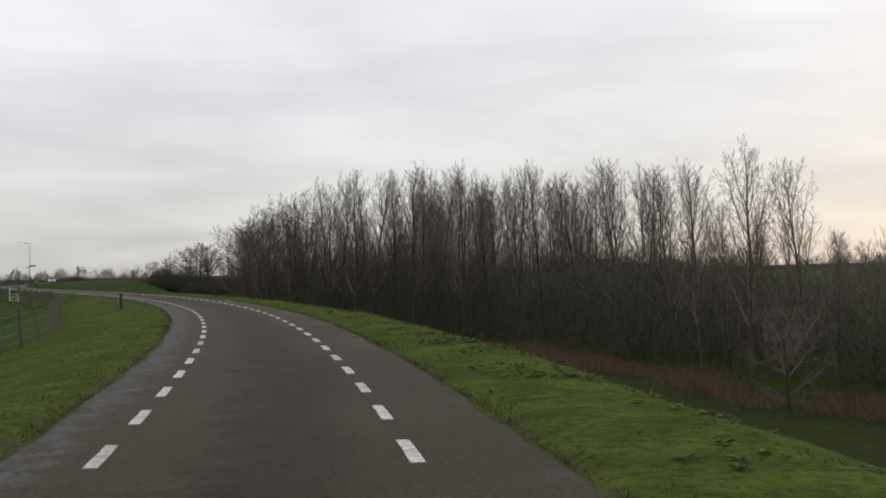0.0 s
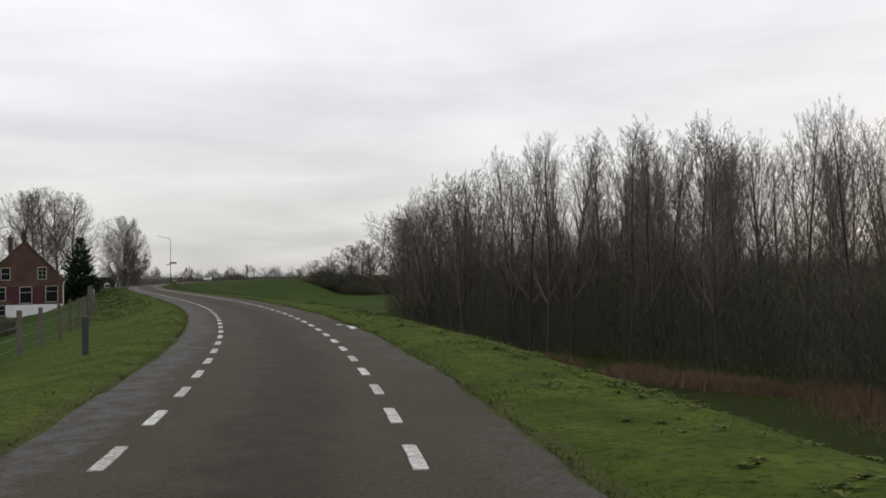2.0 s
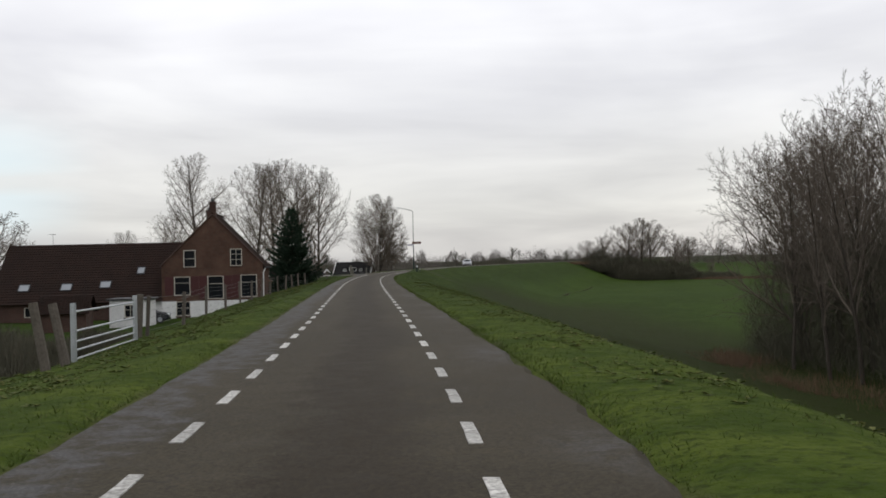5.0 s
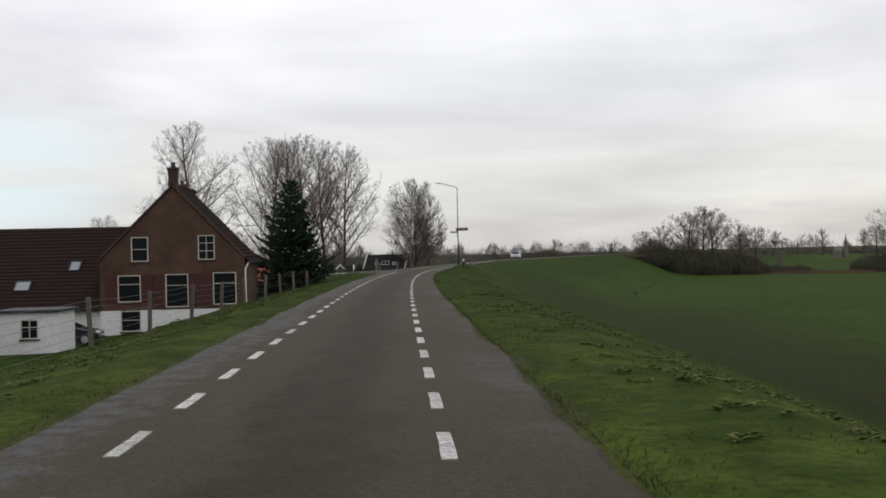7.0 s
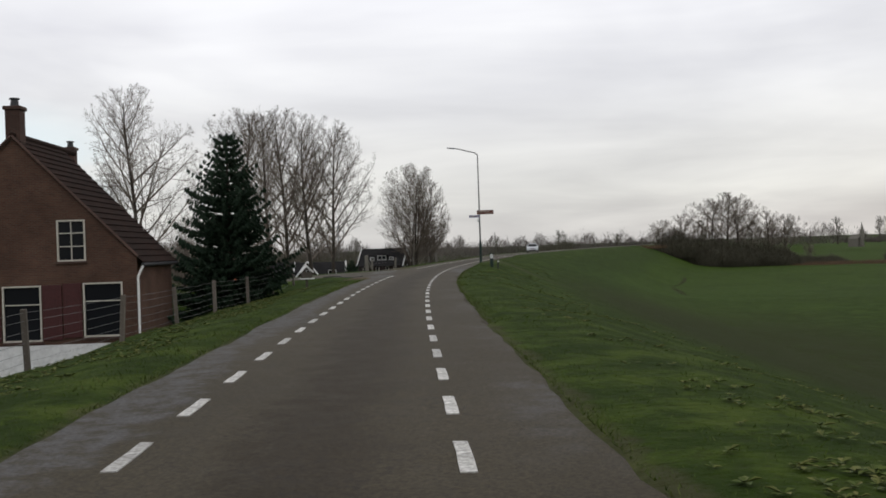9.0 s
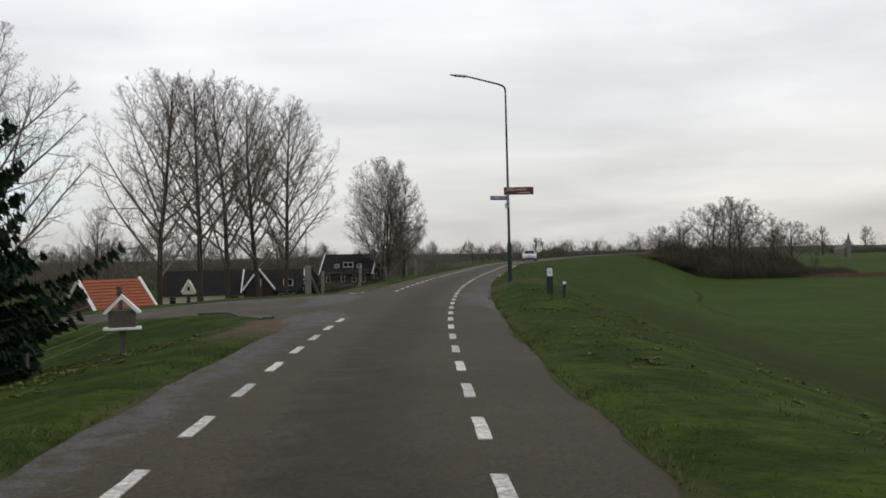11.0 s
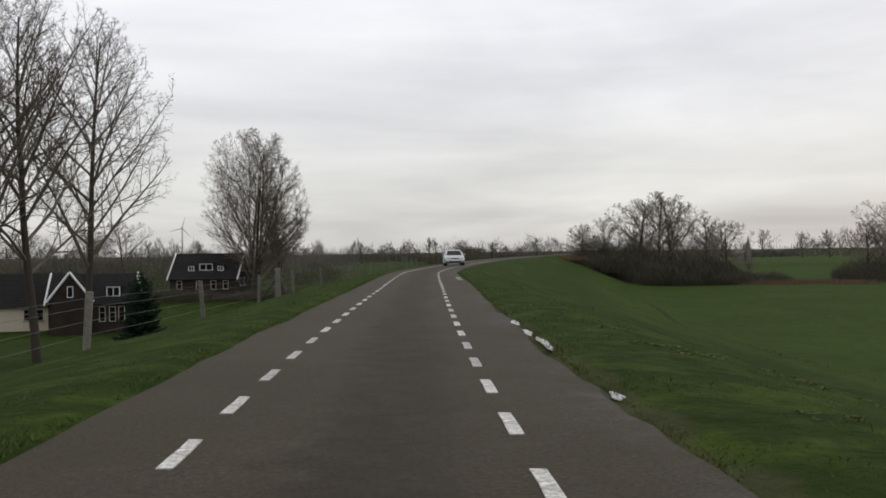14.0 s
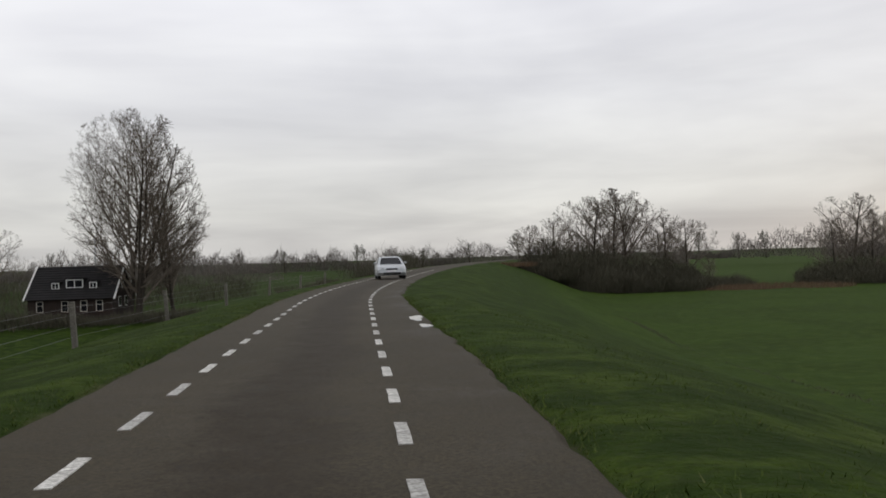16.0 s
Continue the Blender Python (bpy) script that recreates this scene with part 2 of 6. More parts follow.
    lk.new(col, b.inputs["Base Color"])
    rr = nt.new("ShaderNodeMapRange")
    lk.new(mid.outputs[0], rr.inputs["Value"])
    rr.inputs["To Min"].default_value, rr.inputs["To Max"].default_value = 0.62, 0.95
    lk.new(rr.outputs[0], b.inputs["Roughness"])
    bp = nt.new("ShaderNodeBump")
    bp.inputs["Strength"].default_value, bp.inputs["Distance"].default_value = 0.6, 0.01
    lk.new(fine.outputs[0], bp.inputs["Height"])
    lk.new(bp.outputs[0], b.inputs["Normal"])
    return m


def meadow(name):
    """Winter grass: broad lighter and darker sweeps, tufts, bare earth by the asphalt and on the field track."""
    m, nt, lk, b = mat_base(name, 0.95, 0, 0.05)
    tc = nt.new("ShaderNodeTexCoord")
    ob = tc.outputs["Object"]
    big = noise_node(nt, 0.09, 5, 0.6, ob, lk)
    mid = noise_node(nt, 0.9, 6, 0.68, ob, lk)
    fine = noise_node(nt, 9.0, 5, 0.72, ob, lk)
    lat, along = along_road(nt, lk)
    col = blend(nt, lk, ramp_to(nt, lk, big.outputs[0], 0.36, 0.64), (0.026, 0.049, 0.0060), (0.037, 0.068, 0.0082))
    col = blend(nt, lk, ramp_to(nt, lk, mid.outputs[0], 0.44, 0.72), col, (0.056, 0.083, 0.0120))
    # the verge is paler and yellower than the fields, most of all along the bend
    verge_pale = calc(nt, lk, "MULTIPLY", calc(nt, lk, "MULTIPLY", ramp_to(nt, lk, lat, 9.0, 3.5), ramp_to(nt, lk, lat, -9.5, -4.5)), calc(nt, lk, "ADD", 0.25, calc(nt, lk, "MULTIPLY", ramp_to(nt, lk, along, 160.0, 60.0), 0.75)))
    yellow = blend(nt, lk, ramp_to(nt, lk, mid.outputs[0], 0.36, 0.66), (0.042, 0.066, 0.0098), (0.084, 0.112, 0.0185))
    col = blend(nt, lk, verge_pale, col, yellow)
    # grass tone set darker and duller from 70 to 125 m along and onwards
    worn = calc(nt, lk, "MULTIPLY", ramp_to(nt, lk, along, 70.0, 125.0), calc(nt, lk, "ADD", 0.25, calc(nt, lk, "MULTIPLY", ramp_to(nt, lk, mid.outputs[0], 0.62, 0.40), 0.6)))
    worn = calc(nt, lk, "MULTIPLY", worn, calc(nt, lk, "ADD", 0.35, calc(nt, lk, "MULTIPLY", ramp_to(nt, lk, lat, 16.0, 9.0), 0.65)))
    col = blend(nt, lk, worn, col, (0.0155, 0.0290, 0.0042))
    rough = calc(nt, lk, "MULTIPLY", calc(nt, lk, "MULTIPLY", ramp_to(nt, lk, lat, 5.0, 11.0), ramp_to(nt, lk, lat, 34.0, 22.0)), ramp_to(nt, lk, mid.outputs[0], 0.22, 0.50))
    col = blend(nt, lk, calc(nt, lk, "MULTIPLY", calc(nt, lk, "MULTIPLY", rough, ramp_to(nt, lk, along, 215.0, 165.0)), 0.9), col, (0.025, 0.029, 0.0095))
    col = blend(nt, lk, calc(nt, lk, "MULTIPLY", ramp_to(nt, lk, fine.outputs[0], 0.52, 0.36), 0.75), col, (0.024, 0.036, 0.007))
    wob = calc(nt, lk, "MULTIPLY", calc(nt, lk, "SUBTRACT", mid.outputs[0], 0.5), 0.7)
    lw = calc(nt, lk, "ADD", lat, wob)
    edge_r = calc(nt, lk, "MULTIPLY", ramp_to(nt, lk, calc(nt, lk, "SUBTRACT", lw, calc(nt, lk, "MULTIPLY", calc(nt, lk, "MULTIPLY", ramp_to(nt, lk, along, 150.0, 158.0), ramp_to(nt, lk, along, 206.0, 197.0)), 0.14)), 1.24, 1.06), ramp_to(nt, lk, lat, -1.0, 0.0))
    edge_l = calc(nt, lk, "MULTIPLY", ramp_to(nt, lk, lw, -3.34, -3.18), ramp_to(nt, lk, lat, -1.0, -2.0))
    tr = calc(nt, lk, "MULTIPLY", calc(nt, lk, "MULTIPLY", ramp_to(nt, lk, along, 168.3, 170.3), ramp_to(nt, lk, along, 175.5, 173.5)), calc(nt, lk, "MULTIPLY", ramp_to(nt, lk, lat, 0.8, 1.2), ramp_to(nt, lk, lw, 8.0, 5.0)))
    earth = calc(nt, lk, "MAXIMUM", calc(nt, lk, "MULTIPLY", calc(nt, lk, "MAXIMUM", edge_r, edge_l), 0.55), calc(nt, lk, "MULTIPLY", tr, 0.5))
    corner = calc(nt, lk, "MULTIPLY", calc(nt, lk, "MULTIPLY", ramp_to(nt, lk, along, 153.0, 158.0), ramp_to(nt, lk, along, 167.0, 163.0)), ramp_to(nt, lk, lw, -4.7, -4.0))
    earth = calc(nt, lk, "MAXIMUM", earth, calc(nt, lk, "MULTIPLY", corner, ramp_to(nt, lk, lat, -1.0, -2.0)))
    far_corner = calc(nt, lk, "MULTIPLY", calc(nt, lk, "MULTIPLY", ramp_to(nt, lk, along, 168.0, 171.0), ramp_to(nt, lk, along, 184.0, 176.0)), ramp_to(nt, lk, lw, -5.0, -4.2))
    earth = calc(nt, lk, "MAXIMUM", earth, calc(nt, lk, "MULTIPLY", far_corner, ramp_to(nt, lk, lat, -1.0, -2.0)))
    earth = calc(nt, lk, "MULTIPLY", earth, ramp_to(nt, lk, fine.outputs[0], 0.25, 0.50))
    col = blend(nt, lk, calc(nt, lk, "MULTIPLY", earth, 0.8), col, (0.080, 0.066, 0.042))
    col = blend(nt, lk, calc(nt, lk, "MULTIPLY", calc(nt, lk, "MULTIPLY", corner, ramp_to(nt, lk, lat, -1.0, -2.0)), 0.8), col, blend(nt, lk, ramp_to(nt, lk, fine.outputs[0], 0.35, 0.65), (0.072, 0.054, 0.036), (0.140, 0.106, 0.072)))
    lk.new(col, b.inputs["Base Color"])
    bp = nt.new("ShaderNodeBump")
    bp.inputs["Strength"].default_value, bp.inputs["Distance"].default_value = 0.9, 0.05
    lk.new(fine.outputs[0], bp.inputs["Height"])
    bp2 = nt.new("ShaderNodeBump")
    bp2.inputs["Strength"].default_value, bp2.inputs["Distance"].default_value = 0.8, 0.16
    lk.new(noise_node(nt, 2.6, 4, 0.6, ob, lk).outputs[0], bp2.inputs["Height"])
    lk.new(bp.outputs[0], bp2.inputs["Normal"])
    lk.new(bp2.outputs[0], b.inputs["Normal"])
    return m


def map_along(me, lat, along):
    """Give a mesh its road map: lat and along for each vertex."""
    idx = np.empty(len(me.loops), dtype=np.int32)
    me.loops.foreach_get("vertex_index", idx)
    uv = me.uv_layers.new(name="road_map")
    flat = np.c_[np.asarray(lat)[idx], np.asarray(along)[idx]].astype(np.float32).ravel()
    uv.data.foreach_set("uv", flat)


M_ASPHALT = asphalt("worn_asphalt", True)
M_ASPHALT_SIDE = asphalt("patched_asphalt", False)
M_PAINT = two_scale("worn_road_paint", (0.62, 0.61, 0.57), (0.34, 0.33, 0.30), (0.17, 0.16, 0.145), 4.0, 16.0, 0.7, 0.3, rand=0.22, lo=0.42, hi=0.70)
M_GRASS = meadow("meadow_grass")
M_BLADE = island_mat("grass_blades", [(0.032, 0.052, 0.008), (0.050, 0.076, 0.011), (0.072, 0.102, 0.017), (0.040, 0.064, 0.009), (0.10, 0.108, 0.034)])
M_REED = island_mat("dead_reed", [(0.125, 0.082, 0.050), (0.095, 0.060, 0.038), (0.150, 0.102, 0.062), (0.110, 0.068, 0.042)])
M_BARK = two_scale("grey_brown_bark", (0.044, 0.036, 0.028), (0.032, 0.026, 0.020), (0.060, 0.050, 0.040), 0.8, 14.0, 0.9, 0.6, rand=0.15)
M_BARK_DARK = two_scale("dark_wet_bark", (0.050, 0.041, 0.032), (0.036, 0.030, 0.024), (0.070, 0.060, 0.048), 0.8, 14.0, 0.9, 0.6, rand=0.2)
M_TWIG = island_mat("twigs", [(0.135, 0.112, 0.090), (0.100, 0.082, 0.066), (0.165, 0.138, 0.112), (0.120, 0.096, 0.076)])
M_TWIG_DARK = island_mat("dark_twigs", [(0.074, 0.071, 0.049), (0.068, 0.066, 0.046), (0.080, 0.075, 0.052), (0.084, 0.072, 0.050)])
# paler and greyer than the near twigs: distance haze painted into the colour
M_TWIG_HAZE = island_mat("far_twigs", [(0.135, 0.120, 0.108), (0.100, 0.090, 0.082), (0.165, 0.145, 0.130), (0.150, 0.120, 0.100)])
M_SIGNDIM = two_scale("faded_lettering", (0.42, 0.36, 0.31), (0.46, 0.40, 0.35), (0.38, 0.33, 0.28), 1.0, 8.0, 0.6, 0.0)
M_NEEDLE = island_mat("spruce_needles", [(0.010, 0.022, 0.012), (0.014, 0.030, 0.016), (0.022, 0.042, 0.022), (0.011, 0.024, 0.013)])
M_WOOD_POST = two_scale("weathered_post_wood", (0.105, 0.090, 0.073), (0.145, 0.127, 0.106), (0.075, 0.064, 0.053), 1.5, 20.0, 0.9, 0.6, rand=0.2)
M_STEEL = two_scale("galvanised_steel", (0.42, 0.44, 0.46), (0.50, 0.52, 0.54), (0.36, 0.38, 0.40), 2.0, 30.0, 0.45, 0.1, metal=0.6)
M_WIRE = two_scale("fence_wire", (0.12, 0.12, 0.12), (0.16, 0.16, 0.16), (0.09, 0.08, 0.07), 2.0, 30.0, 0.6, 0.0, metal=0.4)
M_WHITE = two_scale("white_paint", (0.74, 0.74, 0.72), (0.80, 0.80, 0.78), (0.62, 0.62, 0.60), 0.8, 8.0, 0.6, 0.1)
M_FRAME = two_scale("cream_window_paint", (0.50, 0.47, 0.40), (0.56, 0.53, 0.46), (0.42, 0.39, 0.33), 1.0, 10.0, 0.6, 0.1)
M_CONCRETE = two_scale("weathered_concrete", (0.145, 0.135, 0.115), (0.19, 0.175, 0.15), (0.09, 0.083, 0.07), 2.0, 18.0, 0.9, 0.5, rand=0.15)
M_WATER, _nt, _lk, _b = mat_base("puddle_water", 0.06, 0.0, 0.5)
_b.inputs["Base Color"].default_value = (0.06, 0.055, 0.05, 1)
M_GLASS, _nt, _lk, _b = mat_base("dark_window_glass", 0.10, 0.0, 0.08)
_b.inputs["Base Color"].default_value = (0.012, 0.013, 0.015, 1)
M_GREEN = two_scale("dark_green_coating", (0.010, 0.026, 0.022), (0.014, 0.034, 0.028), (0.008, 0.020, 0.018), 1.0, 12.0, 0.45, 0.05)
M_DARKMETAL = two_scale("dark_grey_metal", (0.035, 0.035, 0.037), (0.045, 0.045, 0.047), (0.028, 0.028, 0.03), 1.0, 12.0, 0.5, 0.05)
M_BROWN = two_scale("brown_sign_face", (0.095, 0.030, 0.022), (0.11, 0.036, 0.026), (0.085, 0.028, 0.02), 1.0, 8.0, 0.45, 0.0)
M_BLUE = two_scale("blue_sign_face", (0.035, 0.055, 0.24), (0.045, 0.065, 0.28), (0.03, 0.05, 0.2), 1.0, 8.0, 0.45, 0.0)
M_SIGNWHITE = two_scale("white_lettering", (0.72, 0.72, 0.72), (0.76, 0.76, 0.76), (0.68, 0.68, 0.68), 1.0, 8.0, 0.5, 0.0)
M_BLACK = two_scale("black_plastic", (0.014, 0.014, 0.015), (0.02, 0.02, 0.021), (0.01, 0.01, 0.01), 1.0, 12.0, 0.5, 0.1)
M_RUBBER = two_scale("tyre_rubber", (0.015, 0.015, 0.015), (0.02, 0.02, 0.02), (0.011, 0.011, 0.011), 1.0, 20.0, 0.8, 0.2)
M_CARSILVER, _nt, _lk, _b = mat_base("silver_car_paint", 0.28, 0.45, 0.5)
_b.inputs["Base Color"].default_value = (0.46, 0.48, 0.50, 1)
M_CARDARK, _nt, _lk, _b = mat_base("dark_car_paint", 0.25, 0.2, 0.5)
_b.inputs["Base Color"].default_value = (0.018, 0.020, 0.024, 1)
M_LAMPGLASS, _nt, _lk, _b = mat_base("clear_lamp_lens", 0.12, 0.0, 0.6)
_b.inputs["Base Color"].default_value = (0.55, 0.57, 0.58, 1)
M_SKYLIGHT, _nt, _lk, _b = mat_base("dusty_skylight_glass", 0.25, 0.0, 0.4)
_b.inputs["Base Color"].default_value = (0.26, 0.28, 0.30, 1)
M_REDLAMP, _nt, _lk, _b = mat_base("red_lamp_lens", 0.2, 0.0, 0.5)
_b.inputs["Base Color"].default_value = (0.35, 0.02, 0.015, 1)


def brick_mat(name, c1, c2, mortar, w=0.22, h=0.065, rough=0.9, swap=False):
    m, nt, lk, b = mat_base(name, rough, 0, 0.2)
    tc = nt.new("ShaderNodeTexCoord")
    sp = nt.new("ShaderNodeSeparateXYZ")
    lk.new(tc.outputs["Object"], sp.inputs[0])
    ad = nt.new("ShaderNodeMath"); ad.operation = "ADD"
    lk.new(sp.outputs[0], ad.inputs[0]); lk.new(sp.outputs[1], ad.inputs[1])
    cb = nt.new("ShaderNodeCombineXYZ")
    lk.new(ad.outputs[0], cb.inputs[0]); lk.new(sp.outputs[2], cb.inputs[1])
    t = nt.new("ShaderNodeTexBrick")
    lk.new(cb.outputs[0], t.inputs["Vector"])
    t.inputs["Scale"].default_value = 1.0
    t.inputs["Brick Width"].default_value = w
    t.inputs["Row Height"].default_value = h
    t.inputs["Mortar Size"].default_value = 0.008
    t.inputs["Color1"].default_value = (*c1, 1)
    t.inputs["Color2"].default_value = (*c2, 1)
    t.inputs["Mortar"].default_value = (*mortar, 1)
    n = noise_node(nt, 0.7, 5, 0.65, tc.outputs["Object"], lk)
    r = nt.new("ShaderNodeValToRGB")
    r.color_ramp.elements[0].position, r.color_ramp.elements[1].position = 0.3, 0.7
    r.color_ramp.elements[0].color = (0.62, 0.60, 0.58, 1)
    r.color_ramp.elements[1].color = (1.1, 1.08, 1.05, 1)
    lk.new(n.outputs[0], r.inputs[0])
    mx = nt.new("ShaderNodeMix"); mx.data_type = "RGBA"; mx.blend_type = "MULTIPLY"
    mx.inputs["Factor"].default_value = 1.0
    lk.new(t.outputs[0], mx.inputs[6]); lk.new(r.outputs[0], mx.inputs[7])
    lk.new(mx.outputs[2], b.inputs["Base Color"])
    bp = nt.new("ShaderNodeBump")
    bp.inputs["Strength"].default_value = 0.5
    bp.inputs["Distance"].default_value = 0.01
    bp.invert = True
    lk.new(t.outputs["Fac"], bp.inputs["Height"])
    lk.new(bp.outputs[0], b.inputs["Normal"])
    return m


M_BRICK = brick_mat("red_brown_brick", (0.112, 0.056, 0.038), (0.084, 0.043, 0.031), (0.105, 0.085, 0.068))
M_BRICK_BLACK = brick_mat("blackened_brick", (0.040, 0.028, 0.023), (0.030, 0.022, 0.019), (0.045, 0.038, 0.034))
M_BRICK_DARK = brick_mat("dark_brick", (0.085, 0.045, 0.035), (0.065, 0.036, 0.029), (0.09, 0.075, 0.065))
M_TILE_RED = two_scale("red_clay_tiles", (0.034, 0.020, 0.016), (0.025, 0.016, 0.0135), (0.020, 0.016, 0.014), 0.5, 5.0, 0.95, 0.5, spec=0.08)
M_TILE_ORANGE = two_scale("orange_clay_tiles", (0.30, 0.085, 0.040), (0.25, 0.075, 0.036), (0.20, 0.065, 0.035), 0.5, 5.0, 0.8, 0.5)
M_TILE_DARK = two_scale("dark_roof_tiles", (0.024, 0.023, 0.023), (0.031, 0.030, 0.030), (0.019, 0.018, 0.019), 0.5, 6.0, 0.95, 0.5, spec=0.08)
M_CREAM = two_scale("cream_render", (0.50, 0.44, 0.34), (0.56, 0.50, 0.39), (0.44, 0.39, 0.30), 0.8, 10.0, 0.85, 0.2)
M_PLINTH = two_scale("whitewashed_plaster", (0.66, 0.66, 0.65), (0.72, 0.72, 0.71), (0.55, 0.55, 0.54), 0.8, 8.0, 0.8, 0.2)
M_SHUTTER = two_scale("oxblood_shutter_paint", (0.055, 0.014, 0.014), (0.065, 0.017, 0.016), (0.045, 0.012, 0.012), 1.0, 10.0, 0.5, 0.1)

# ---- mesh helpers ----


def mesh_of(name, verts, faces, material, smooth=False):
    me = bpy.data.meshes.new(name)
    me.from_pydata(verts, [], faces)
    me.update()
    if smooth:
        me.shade_smooth()
    if material:
        me.materials.append(material)
    return me


def part(name, bm, material, parent, label=""):
    """Link a bmesh (or a ready mesh) as one mesh object under a thing or a part."""
    if isinstance(bm, bpy.types.Mesh):
        me = bm
    else:
        me = bpy.data.meshes.new(name)
        bm.to_mesh(me)
        bm.free()
        me.materials.append(material)
    ob = new(name, me)
    ob.parent = parent
    if label:
        tagged(ob, label)
    return ob


def thing(name, m, label, category, group="", kind=""):
    ob = new(name)
    ob.matrix_world = m
    ob.empty_display_size = 0.2
    return tagged(ob, label, category, group, kind)


def box(bm, x0, x1, y0, y1, z0, z1, bevel=0.0):
    vs = [bm.verts.new(p) for p in ((x0, y0, z0), (x1, y0, z0), (x1, y1, z0), (x0, y1, z0), (x0, y0, z1), (x1, y0, z1), (x1, y1, z1), (x0, y1, z1))]
    fs = [bm.faces.new([vs[i] for i in q]) for q in ((3, 2, 1, 0), (4, 5, 6, 7), (0, 1, 5, 4), (1, 2, 6, 5), (2, 3, 7, 6), (3, 0, 4, 7))]
    if bevel > 0:
        es = {e for f in fs for e in f.edges}
        bmesh.ops.bevel(bm, geom=list(es), offset=bevel, segments=1, affect="EDGES")
    return bm


def box_bm(x0, x1, y0, y1, z0, z1, bevel=0.0):
    return box(bmesh.new(), x0, x1, y0, y1, z0, z1, bevel)


def tube(bm, p0, p1, r0, r1, n=8, caps=True):
    a, b = Vector(p0), Vector(p1)
    d = (b - a).normalized()
    u = d.cross((0, 0, 1) if abs(d.z) < 0.9 else (1, 0, 0)).normalized()
    w = d.cross(u)
    ra = [bm.verts.new(a + (u * math.cos(2 * math.pi * i / n) + w * math.sin(2 * math.pi * i / n)) * r0) for i in range(n)]
    rb = [bm.verts.new(b + (u * math.cos(2 * math.pi * i / n) + w * math.sin(2 * math.pi * i / n)) * r1) for i in range(n)]
    for i in range(n):
        bm.faces.new((ra[i], ra[(i + 1) % n], rb[(i + 1) % n], rb[i]))
    if caps:
        bm.faces.new(ra[::-1])
        bm.faces.new(rb)
    return bm


def tube_path(bm, pts, radii, n=8):
    for i in range(len(pts) - 1):
        tube(bm, pts[i], pts[i + 1], radii[i], radii[i + 1], n)
    return bm


def prism(bm, outline, y0, y1):
    """An outline in x and z, drawn out from y0 to y1."""
    a = [bm.verts.new((x, y0, z)) for x, z in outline]
    b = [bm.verts.new((x, y1, z)) for x, z in outline]
    bm.faces.new(a)
    bm.faces.new(b[::-1])
    k = len(outline)
    for i in range(k):
        bm.faces.new((a[i], b[i], b[(i + 1) % k], a[(i + 1) % k]))
    bmesh.ops.recalc_face_normals(bm, faces=bm.faces)
    return bm


# ---- bare trees ----


